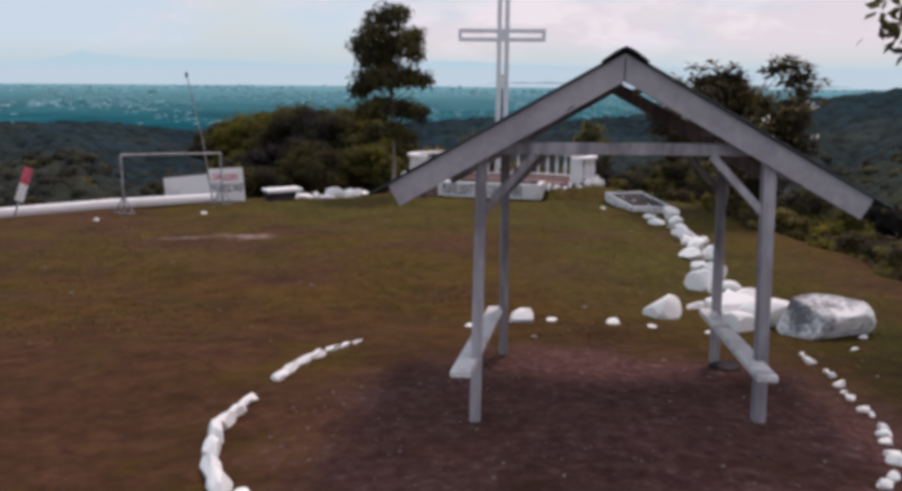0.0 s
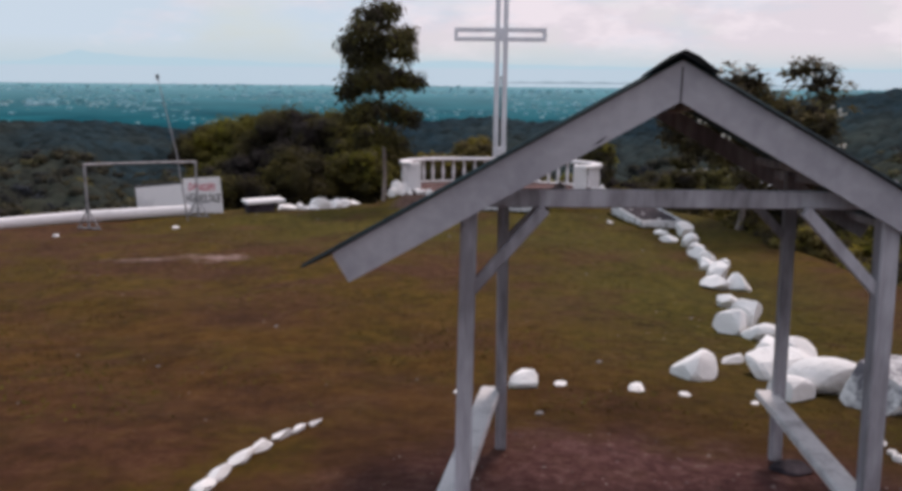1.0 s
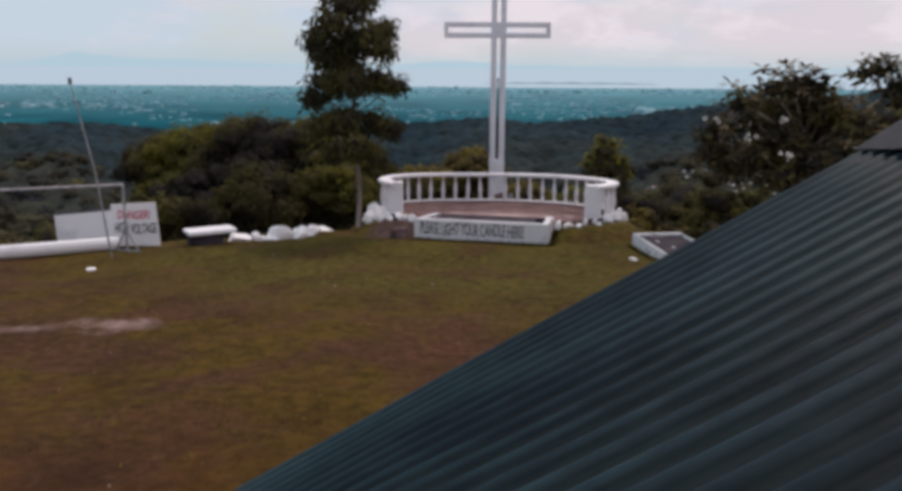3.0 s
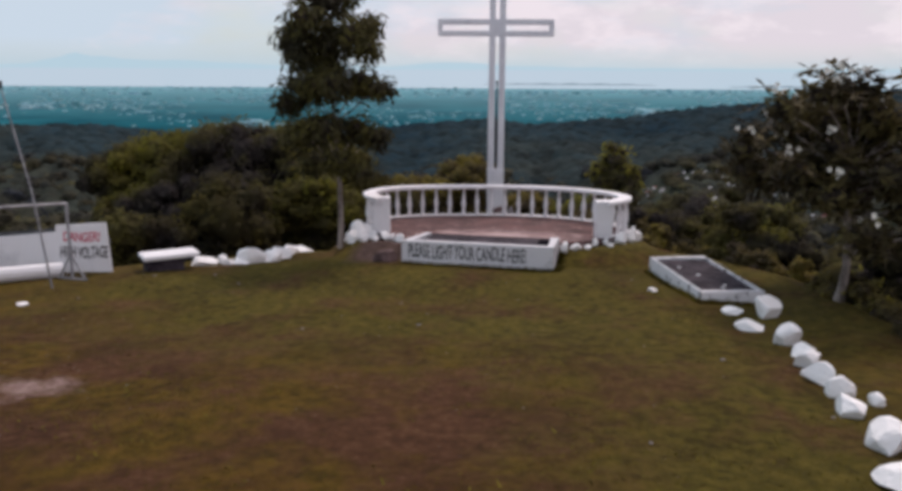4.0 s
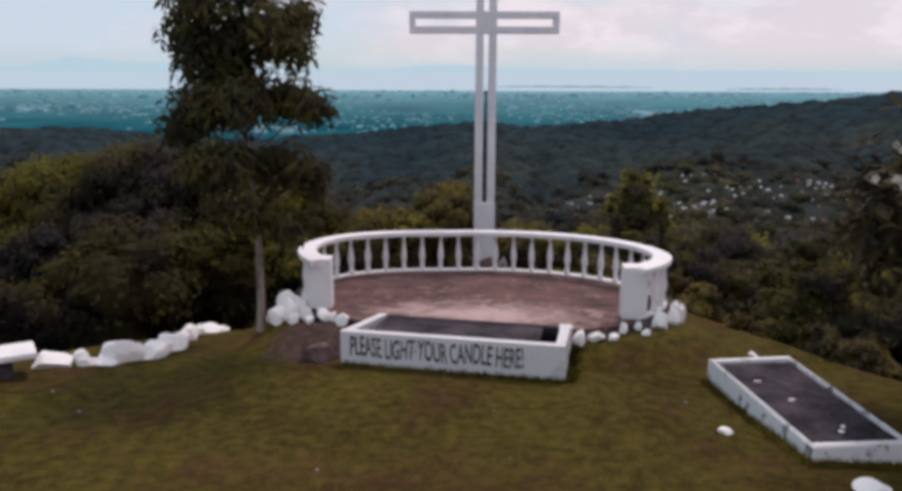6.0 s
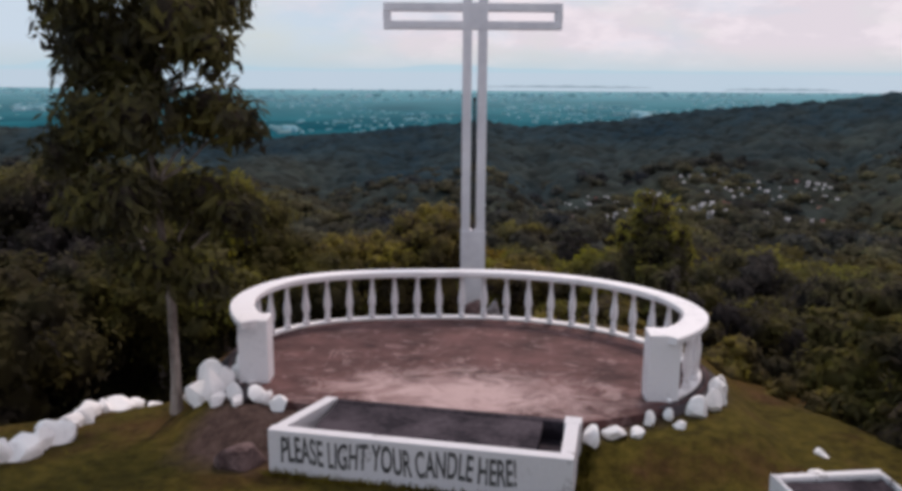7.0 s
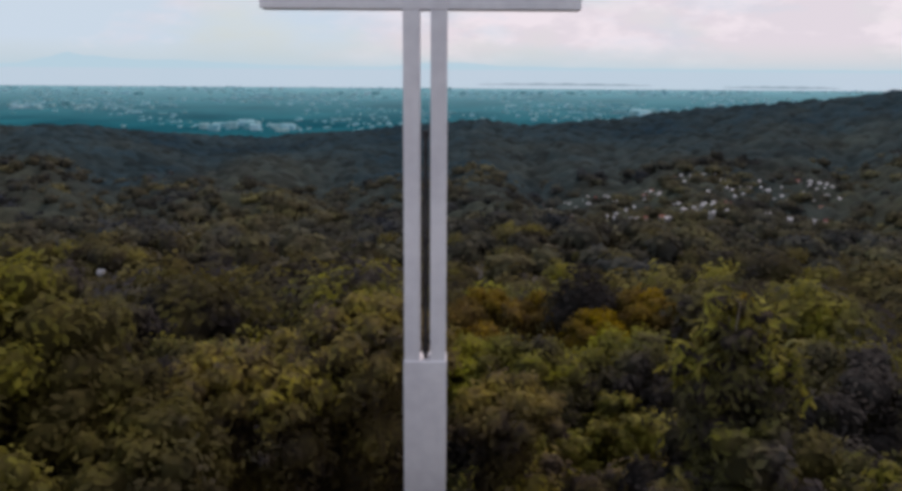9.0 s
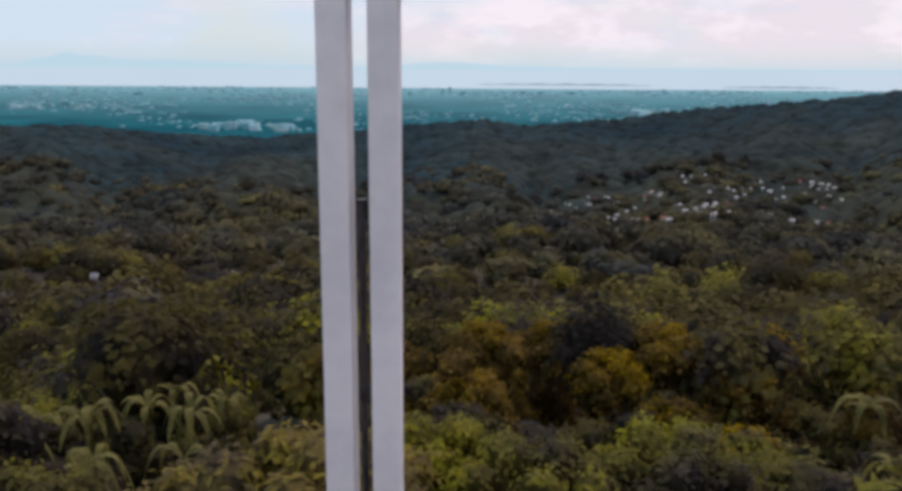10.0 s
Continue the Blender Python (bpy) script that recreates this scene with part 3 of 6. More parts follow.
def land(x, y):
    x, y = np.asarray(x, dtype=float), np.asarray(y, dtype=float)
    r = outside(x, y)
    top = np.interp(y, LAWN_Y, LAWN_Z) - 0.012 * np.abs(x - 1.0)
    near_z = np.maximum(top, -2.6) + np.interp(r, DROP_R, DROP_Z)
    rel = np.interp(x / np.maximum(y - 29.0, 30.0), CREST_T, CREST_P)
    crest = 2.8 - rel / 1459.0 * 1100.0 - 7.0
    far_z = np.where(r < 1100, -112 + (crest + 112) * np.clip((r - 620) / 480.0, 0, 1) ** 1.3, crest + (PLAIN_Z - crest) * np.clip((r - 1100) / 300.0, 0, 1))
    k = np.clip((r - 450) / 350.0, 0, 1)
    z = near_z * (1 - k) + far_z * k
    bumps = np.sin(x * 0.021 + 1.3 + np.sin(y * 0.011)) * np.sin(y * 0.019 + 0.8 * np.sin(x * 0.013)) * 8.0 + np.sin(x * 0.06 + y * 0.045) * np.sin(y * 0.05 - x * 0.03) * 2.5
    z = z + bumps * np.clip((r - 30) / 150.0, 0, 1) * np.clip((1050 - r) / 350.0, 0, 1)
    gully = np.sin(x / (y + 90.0) * 26.0 + 1.2 * np.sin(r * 0.011) + 0.6) + 0.5 * np.sin(x / (y + 90.0) * 57.0 + 2.0 + r * 0.006)
    z = z + gully * 7.0 * np.clip((r - 520) / 160.0, 0, 1) * np.clip((1090 - r) / 200.0, 0, 1)
    ex, ey = np.maximum(np.abs(x - 1.2) - 2.2, 0), np.maximum(np.maximum(27.05 - 0.12 * x - y, y - 29.8), 0)
    away = np.maximum(np.hypot(ex, ey) - 0.95, 0)
    z = np.where((r < 12) & (away < 3), np.maximum(z, -1.43 - 0.051 * (np.minimum(y, 31) - 28.0) - 0.42 * away - 0.25 * away ** 2), z)
    soft = 0.035 * np.sin(x * 1.1 + 0.6 * y) * np.sin(y * 0.8 - 0.3 * x) + 0.02 * np.sin(2.3 * x + 1.0) * np.sin(1.9 * y)
    return z + soft * np.clip(1 - r / 3.0, 0, 1)


def ground_z(x, y):
    return float(land(x, y))


def build_ground():
    u = np.linspace(-1, 1, 221)
    xs = 1.0 + np.sign(u) * (18.0 * np.abs(u) + 4600.0 * np.abs(u) ** 7)
    ys = np.concatenate([np.linspace(-60, -2, 20), np.linspace(-1.75, 45, 190), 45 + 4850.0 * (np.linspace(0.0, 1, 110)[1:] ** 3.2) + np.linspace(0, 4, 110)[1:]])
    X, Y = np.meshgrid(xs, ys)
    Z = land(X, Y)
    nx, ny = len(xs), len(ys)
    V = np.stack([X, Y, Z], axis=-1).reshape(-1, 3)
    i = (np.arange(ny - 1)[:, None] * nx + np.arange(nx - 1)[None, :]).ravel()
    F = np.stack([i, i + 1, i + nx + 1, i + nx], axis=1)
    me = np_mesh("ground", V, F, M_LAWN, smooth=True)
    rim = me.attributes.new("rim", "FLOAT", "POINT")
    rim.data.foreach_set("value", outside(V[:, 0], V[:, 1]).astype(np.float32))
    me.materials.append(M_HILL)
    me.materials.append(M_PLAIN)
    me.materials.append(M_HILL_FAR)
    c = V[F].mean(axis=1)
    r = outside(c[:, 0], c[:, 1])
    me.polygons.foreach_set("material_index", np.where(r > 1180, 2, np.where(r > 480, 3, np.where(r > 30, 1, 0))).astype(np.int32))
    tagged(new("ground", me), "worn olive-green turf hilltop falling to wooded valley and far plain", "ground", kind="structure")


build_ground()


def build_distance():
    """Sea, mountains and low islands on the horizon, glowing in painted haze colours."""
    def wall(name, tangents, lows, tops, dist, material_, label):
        n = len(tangents)
        v = [(2.0 + t * dist, 29.0 + dist, z) for t, z in zip(tangents, lows)] + [(2.0 + t * dist, 29.0 + dist, z) for t, z in zip(tangents, tops)]
        f = np.array([(k, k + 1, n + k + 1, n + k) for k in range(n - 1)])
        tagged(new(name, np_mesh(name, np.array(v), f, material_)), label, "backdrop", kind="structure")
    t = np.linspace(-1.0, 1.0, 201)
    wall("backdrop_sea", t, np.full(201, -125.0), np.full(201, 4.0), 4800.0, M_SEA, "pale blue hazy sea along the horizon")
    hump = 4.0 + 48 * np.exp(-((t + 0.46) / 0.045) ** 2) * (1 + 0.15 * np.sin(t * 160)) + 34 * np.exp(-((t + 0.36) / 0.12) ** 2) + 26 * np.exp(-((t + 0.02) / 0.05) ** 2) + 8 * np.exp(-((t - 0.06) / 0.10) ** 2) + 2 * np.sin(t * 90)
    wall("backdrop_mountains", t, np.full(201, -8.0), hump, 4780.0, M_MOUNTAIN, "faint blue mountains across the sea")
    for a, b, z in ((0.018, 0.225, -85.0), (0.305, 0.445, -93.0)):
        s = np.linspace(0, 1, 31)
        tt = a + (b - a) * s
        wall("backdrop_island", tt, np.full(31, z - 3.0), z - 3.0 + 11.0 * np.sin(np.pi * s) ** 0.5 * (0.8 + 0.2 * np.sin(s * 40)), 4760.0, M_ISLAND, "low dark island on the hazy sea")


build_distance()

# ---- platform and balustrade ----
RAIL_C, RAIL_BACK, RAIL_TURN = Vector((1.197, 28.007)), 2.645, 0.054
RAIL_RIGHT, RAIL_LEFT = (2.98, 2.12, 1.98), (3.01, 2.50, 3.04)  # half width, front depth, squareness


def deck_z(y):
    """The platform falls a little towards the valley."""
    return -1.331 - 0.051 * (y - 28.0)


def ring(angle, grow=0.0):
    """A point of the rounded plan of the balustrade; angle 0 is to the right, a quarter turn is the back."""
    c, s = math.cos(angle), math.sin(angle)
    a, front, n = RAIL_RIGHT if c > 0 else RAIL_LEFT
    a, b = a + grow, (RAIL_BACK if s > 0 else front) + grow
    k = (abs(c / a) ** n + abs(s / b) ** n) ** (-1 / n)
    u, v = k * c, k * s
    u += 0.16 * max(0.0, 0.9 - v) ** 2 if c < 0 else 0.0
    ct, st = math.cos(RAIL_TURN), math.sin(RAIL_TURN)
    return Vector((RAIL_C.x + u * ct - v * st, RAIL_C.y + u * st + v * ct))


ANGLE_R, ANGLE_L = radians(-32.3), radians(180 + 12.3)


def arc_points(count, grow=0.0):
    """Evenly spaced along the arc."""
    raw = [ring(ANGLE_R + (ANGLE_L - ANGLE_R) * i / 800, grow) for i in range(801)]
    run = [0.0]
    for p, q in zip(raw, raw[1:]):
        run.append(run[-1] + (q - p).length)
    out, j = [], 0
    for i in range(count):
        want = run[-1] * i / (count - 1)
        while j < 799 and run[j + 1] < want:
            j += 1
        f = (want - run[j]) / max(run[j + 1] - run[j], 1e-9)
        out.append(raw[j].lerp(raw[j + 1], f))
    return out


def sweep(bm, path, section, lift, widen=lambda f: 1.0):
    """A profile of (outward, up) carried along a level path."""
    rings = []
    for i, p in enumerate(path):
        d = (path[min(i + 1, len(path) - 1)] - path[max(i - 1, 0)]).normalized()
        n = Vector((d.y, -d.x))
        k = widen(i / (len(path) - 1))
        rings.append([bm.verts.new((p.x + n.x * u * k, p.y + n.y * u * k, deck_z(p.y) + lift + w)) for u, w in section])
    k = len(section)
    for r0, r1 in zip(rings, rings[1:]):
        for j in range(k):
            bm.faces.new((r0[j], r0[(j + 1) % k], r1[(j + 1) % k], r1[j]))
    bm.faces.new(rings[0][::-1])
    bm.faces.new(rings[-1])
    return bm


def build_platform():
    plat = thing("platform", (1.2, 28.0, deck_z(28.0)), "stained reddish concrete platform with rounded back on the hilltop rim", "platform", kind="structure")
    bm = bmesh.new()
    rim = [ring(ANGLE_R + (ANGLE_L - ANGLE_R) * i / 60, 0.22) for i in range(61)]
    rim += [Vector((-1.05, 26.62)), Vector((0.2, 26.20)), Vector((1.4, 26.02)), Vector((2.5, 25.98)), Vector((3.3, 26.32))]
    top = [bm.verts.new((p.x, p.y, deck_z(p.y))) for p in rim]
    low = [bm.verts.new((p.x + (p.x - 1.2) * 0.05, p.y + (p.y - 28) * 0.04, deck_z(p.y) - 0.75)) for p in rim]
    bm.faces.new(top)
    n = len(rim)
    for i in range(n):
        bm.faces.new((top[i], low[i], low[(i + 1) % n], top[(i + 1) % n]))
    part("slab", bm, platform_material(), plat)
    bm = bmesh.new()
    rows, n = [], 70
    for i in range(n + 1):
        a = ANGLE_R - 0.10 + (ANGLE_L + 0.10 - ANGLE_R + 0.10) * i / n
        row = []
        for grow, down in ((0.15, -0.012), (0.27, 0.02), (0.40, 0.14), (0.62, 0.42), (0.70, 0.75)):
            p = ring(a, grow + 0.03 * math.sin(7 * a + grow * 9) * (grow > 0.3))
            row.append(bm.verts.new((p.x, p.y, deck_z(p.y) - down + 0.02 * math.sin(11 * a + 20 * grow) * (grow > 0.3))))
        rows.append(row)
    for r0, r1 in zip(rows, rows[1:]):
        for k in range(4):
            bm.faces.new((r0[k], r1[k], r1[k + 1], r0[k + 1]))
    bmesh.ops.solidify(bm, geom=bm.faces[:], thickness=0.05)
    part("skirt", bm, M_SKIRT, plat, "rough grey concrete skirt sloping to the grass", smooth=True)
    return plat


def platform_material():
    m = material("stained_red_concrete_deck", (0.050, 0.021, 0.020), (0.148, 0.070, 0.066), 1.5, 0.85, 0.35, detail=10.0, fine=6.0, low=0.32, high=0.68)
    t = m.node_tree
    b = t.nodes["Principled BSDF"]
    old = b.inputs["Base Color"].links[0].from_socket
    co = t.nodes.new("ShaderNodeNewGeometry")
    d = t.nodes.new("ShaderNodeVectorMath")
    d.operation = "SUBTRACT"
    t.links.new(co.outputs["Position"], d.inputs[0])
    d.inputs[1].default_value = (1.2, 26.9, -1.2)
    s = t.nodes.new("ShaderNodeVectorMath")
    s.operation = "MULTIPLY"
    t.links.new(d.outputs["Vector"], s.inputs[0])
    s.inputs[1].default_value = (0.5, 0.85, 0)
    ln = t.nodes.new("ShaderNodeVectorMath")
    ln.operation = "LENGTH"
    t.links.new(s.outputs["Vector"], ln.inputs[0])
    nz = t.nodes.new("ShaderNodeTexNoise")
    nz.inputs["Scale"].default_value, nz.inputs["Detail"].default_value, nz.inputs["Roughness"].default_value = 2.0, 12.0, 0.74
    nz.inputs["Distortion"].default_value = 0.8
    t.links.new(co.outputs["Position"], nz.inputs["Vector"])
    a = t.nodes.new("ShaderNodeMath")
    a.operation = "MULTIPLY_ADD"
    a.inputs[1].default_value = -2.6
    t.links.new(nz.outputs["Fac"], a.inputs[0])
    t.links.new(ln.outputs["Value"], a.inputs[2])
    r = t.nodes.new("ShaderNodeMapRange")
    r.inputs["From Min"].default_value, r.inputs["From Max"].default_value = -1.1, -0.35
    r.inputs["To Min"].default_value, r.inputs["To Max"].default_value = 1.0, 0.0
    t.links.new(a.outputs["Value"], r.inputs["Value"])
    mx = t.nodes.new("ShaderNodeMixRGB")
    mx.inputs["Color2"].default_value = (0.47, 0.335, 0.325, 1)
    t.links.new(r.outputs["Result"], mx.inputs["Fac"])
    t.links.new(old, mx.inputs["Color1"])
    vein, fine = t.nodes.new("ShaderNodeTexNoise"), t.nodes.new("ShaderNodeTexNoise")
    for n, sc, dist in ((vein, 0.9, 1.6), (fine, 3.2, 0.8)):
        n.inputs["Scale"].default_value, n.inputs["Detail"].default_value, n.inputs["Roughness"].default_value, n.inputs["Distortion"].default_value = sc, 8.0, 0.62, dist
        t.links.new(co.outputs["Position"], n.inputs["Vector"])
    band = t.nodes.new("ShaderNodeValToRGB")
    e = band.color_ramp.elements
    e[0].position, e[0].color = 0.465, (0, 0, 0, 1)
    e[1].position, e[1].color = 0.535, (0, 0, 0, 1)
    top = e.new(0.5)
    top.color = (1, 1, 1, 1)
    t.links.new(vein.outputs["Fac"], band.inputs["Fac"])
    cut = t.nodes.new("ShaderNodeMapRange")
    cut.inputs["From Min"].default_value, cut.inputs["From Max"].default_value, cut.inputs["To Max"].default_value = 0.46, 0.62, 0.50
    t.links.new(fine.outputs["Fac"], cut.inputs["Value"])
    amount = t.nodes.new("ShaderNodeMath")
    amount.operation = "MULTIPLY"
    t.links.new(band.outputs["Color"], amount.inputs[0])
    t.links.new(cut.outputs["Result"], amount.inputs[1])
    pale = t.nodes.new("ShaderNodeMixRGB")
    pale.inputs["Color2"].default_value = (0.42, 0.29, 0.28, 1)
    t.links.new(amount.outputs["Value"], pale.inputs["Fac"])
    t.links.new(mx.outputs["Color"], pale.inputs["Color1"])
    t.links.new(pale.outputs["Color"], b.inputs["Base Color"])
    return m


build_platform()


def build_balustrade():
    bal = thing("balustrade", (1.2, 30.6, deck_z(30.6)), "white-painted concrete balustrade curving round the platform", "balustrade")
    outer = arc_points(90, 0.06)
    hand = ((-0.112, -0.09), (-0.128, -0.075), (-0.128, -0.012), (-0.116, 0.0), (0.116, 0.0), (0.128, -0.012), (0.128, -0.075), (0.112, -0.09))
    part("handrail", sweep(bmesh.new(), arc_points(90, 0.012), hand, 0.812, lambda f: 1 + 0.38 * max(0.0, abs(2 * f - 1) - 0.55) / 0.45), M_WHITE, bal)
    foot = ((-0.07, -0.03), (-0.07, 0.022), (-0.058, 0.035), (0.058, 0.035), (0.07, 0.022), (0.07, -0.03))
    part("foot_rail", sweep(bmesh.new(), outer, foot, 0.0), M_ROCK, bal, "white foot rail with flaked paint")
    profile = ((0.050, 0.0), (0.050, 0.05), (0.034, 0.062), (0.034, 0.080), (0.046, 0.092), (0.046, 0.11), (0.030, 0.125), (0.046, 0.17),
               (0.058, 0.235), (0.052, 0.30), (0.038, 0.39), (0.029, 0.48), (0.026, 0.535), (0.038, 0.55), (0.038, 0.60))
    bm = lathe(bmesh.new(), [(r * 1.08, h * 1.15) for r, h in profile], (0, 0, 0), 10)
    mesh = None
    for p in arc_points(257, 0.05)[4:-4:8]:
        if mesh is None:
            ob = part("baluster", bm, M_WHITE, bal, smooth=True)
            mesh = ob.data
        else:
            ob = new("baluster", mesh)
            ob.parent, ob.matrix_parent_inverse = bal, Matrix.Translation(-bal.location)
        ob.location = (p.x, p.y, deck_z(p.y) + 0.032)
        ob.rotation_euler = (random.uniform(-0.02, 0.02), random.uniform(-0.02, 0.02), random.uniform(0, 1))
    for p, turn in ((Vector((3.52, 26.86)), -0.04), (Vector((-1.43, 27.39)), 0.03)):
        z = deck_z(p.y)
        part("pillar", box(bmesh.new(), (p.x, p.y, z + 0.376), (0.37, 0.34, 0.88), turn, 0.014), M_WHITE, bal)


build_balustrade()


def build_cross():
    y, z0 = 33.90, -2.60
    ob = thing("cross", (1.37, y, z0), "tall grey-white cross of paired steel beams behind the balustrade", "cross")
    x0, x1, w, deep = 1.135, 1.605, 0.175, 0.30
    part("pedestal", box(bmesh.new(), (1.37, y, -2.59), (0.49, 0.34, 4.0), 0, 0.012), M_CROSS, ob)
    for x in (x0 + w / 2, x1 - w / 2):
        part("upright", box(bmesh.new(), (x, y, 2.65), (w, deep, 6.50), 0, 0.008), M_CROSS, ob)
    for z in (3.37, 3.70):
        for a, b in ((-0.37, 1.13), (1.61, 3.01)):
            part("arm_beam", box(bmesh.new(), ((a + b) / 2, y, z), (b - a, deep, 0.15), 0, 0.008), M_CROSS, ob)
    for x in (-0.31, 2.95):
        part("arm_end", box(bmesh.new(), (x, y, 3.535), (0.13, deep - 0.006, 0.178), 0, 0.005), M_CROSS, ob)
    part("hub", box(bmesh.new(), (1.37, y, 3.535), (0.478, deep + 0.012, 0.49), 0, 0.008), M_CROSS, ob)
    part("cap", box(bmesh.new(), (1.37, y, 5.94), (0.49, deep + 0.01, 0.10), 0, 0.008), M_CROSS, ob)
    bm = bmesh.new()
    tube(bm, [(1.375, y - 0.05, -0.60), (1.373, y - 0.05, 0.8), (1.375, y - 0.05, 2.02)], 0.021, 10)
    pipe = part("pipe", bm, M_BAR, ob, "dark steel pipe between the beams")
    for z in (-0.50, 0.80, 1.98):
        part("coupling", tube(bmesh.new(), [(1.375, y - 0.05, z - 0.045), (1.375, y - 0.05, z + 0.045)], 0.034, 10), M_BAR, pipe)


build_cross()


# ---- lettering ----
def letters(words, width, height, material_, parent, m, label):
    """Hand-painted block letters of a given width and height on a plane m: x along the line, y up, z out of it."""
    cu = bpy.data.curves.new("lettering", "FONT")
    cu.body, cu.align_x, cu.align_y = words, "LEFT", "BOTTOM_BASELINE"
    cu.offset = 0.018
    tmp = bpy.data.objects.new("lettering_curve", cu)
    me = bpy.data.meshes.new_from_object(tmp)
    bpy.data.objects.remove(tmp)
    bpy.data.curves.remove(cu)
    xs = [v.co.x for v in me.vertices]
    ys = [v.co.y for v in me.vertices]
    sx, sy = width / (max(xs) - min(xs)), height / (max(ys) - min(ys))
    x0, y0 = min(xs), min(ys)
    for v in me.vertices:
        u, w = (v.co.x - x0) * sx, (v.co.y - y0) * sy
        v.co = m @ Vector((u + 0.03 * height * math.sin(w / height * 2.6 + u / height * 1.7), w + 0.05 * height * math.sin(u / height * 2.3), 0.004))
    me.name = "lettering"
    me.materials.clear()
    me.materials.append(material_)
    ob = new("lettering", me)
    ob.parent, ob.matrix_parent_inverse = parent, Matrix.Translation(-parent.location)
    ob["label"] = label
    return ob


# ---- candle trough and bed ----
def build_candle_trough():
    a, b = Vector((-0.83, 25.36)), Vector((2.22, 24.76))
    along = (b - a).normalized()
    back = Vector((-along.y, along.x))
    turn = math.atan2(along.y, along.x)
    z0, z1, deep = -1.62, -1.07, 1.02
    ob = thing("candle_trough", ((a + b).x / 2, (a + b).y / 2 + 0.5, z0), "white concrete candle trough with hand-lettered front and sooty bed", "trough")
    mid = (a + b) / 2
    long = (b - a).length

    def wall(name, s0, s1, d0, d1, low, high, material_, label="", bevel=0.012):
        c = a + along * (s0 + s1) / 2 + back * (d0 + d1) / 2
        return part(name, box(bmesh.new(), (c.x, c.y, (low + high) / 2), (s1 - s0, d1 - d0, high - low), turn, bevel), material_, ob, label)
    face = wall("front_wall", 0, long, 0, 0.13, z0, z1, M_WORN)
    skew = [a + along * s + back * d for s, d in ((0.0, 0.132), (0.13, 0.132), (0.40, deep), (0.27, deep))]
    bm = bmesh.new()
    top = [bm.verts.new((q.x, q.y, z1 - 0.02)) for q in skew]
    low = [bm.verts.new((q.x, q.y, z0)) for q in skew]
    bm.faces.new(top)
    bm.faces.new(low[::-1])
    for k in range(4):
        bm.faces.new((top[k], low[k], low[(k + 1) % 4], top[(k + 1) % 4]))
    part("end_wall", bm, M_WORN, ob)
    wall("end_wall", long - 0.14, long, 0.132, deep, z0, z1 - 0.01, M_WORN)
    wall("back_wall", 0.402, long - 0.142, deep - 0.10, deep, z0, z1 - 0.03, M_SOOT, "sooty black back wall")
    wall("candle_bed", 0.402, long - 0.142, 0.132, deep - 0.102, z0, z1 - 0.24, M_SOOT, "sooty candle bed")
    wall("lid", 0.41, long - 0.38, 0.145, deep - 0.02, z1 - 0.115, z1 - 0.040, M_SOOT, "soot-blackened slab")
    wall("corner_post", long - 0.16, long + 0.02, deep - 0.16, deep + 0.02, z0, z1 - 0.006, M_WORN)
    plane = Matrix((along.to_3d(), Vector((0, 0, 1)), -back.to_3d())).transposed().to_4x4()
    plane.translation = (a + along * 0.14).to_3d() + Vector((0, 0, -1.42))
    letters("PLEASE LIGHT YOUR CANDLE HERE!", 2.42, 0.29, M_BLACK, face, plane, "black hand-painted lettering")


build_candle_trough()


def build_bed():
    c = [Vector((4.16, 24.96)), Vector((4.46, 22.25)), Vector((5.55, 22.37)), Vector((5.28, 25.07))]
    z0, z1 = -1.68, -1.28
    mid = sum(c, Vector((0, 0))) / 4
    ob = thing("low_bed", (mid.x, mid.y, z0), "low white concrete bed filled with dark gravel on the lawn", "planter")
    inner = [p + (mid - p).normalized() * 0.125 for p in c]
    for i in range(4):
        p, q, r, s = c[i], c[(i + 1) % 4], inner[(i + 1) % 4], inner[i]
        bm = bmesh.new()
        top = [bm.verts.new((v.x, v.y, z1 + random.uniform(-0.012, 0.012))) for v in (p, q, r, s)]
        low = [bm.verts.new((v.x, v.y, z0)) for v in (p, q, r, s)]
        bm.faces.new(top)
        bm.faces.new(low[::-1])
        for k in range(4):
            bm.faces.new((top[k], low[k], low[(k + 1) % 4], top[(k + 1) % 4]))
        bmesh.ops.bevel(bm, geom=[e for e in bm.edges if e.verts[0].co.z > -1.4 and e.verts[1].co.z > -1.4], offset=0.014, segments=2, affect="EDGES")
        part("rim", bm, M_FLAKED, ob, "white rim with worn paint")
    bm = bmesh.new()
    n = 14
    grid = [[None] * (n + 1) for _ in range(n + 1)]
    for i in range(n + 1):
        for j in range(n + 1):
            p = inner[0].lerp(inner[1], i / n).lerp(inner[3].lerp(inner[2], i / n), j / n)
            grid[i][j] = bm.verts.new((p.x, p.y, z1 - 0.05 + random.uniform(-0.008, 0.008)))
    for i in range(n):
        for j in range(n):
            bm.faces.new((grid[i][j], grid[i + 1][j], grid[i + 1][j + 1], grid[i][j + 1]))
    part("fill", bm, M_SOOT, ob, "dark gravel fill")


build_bed()


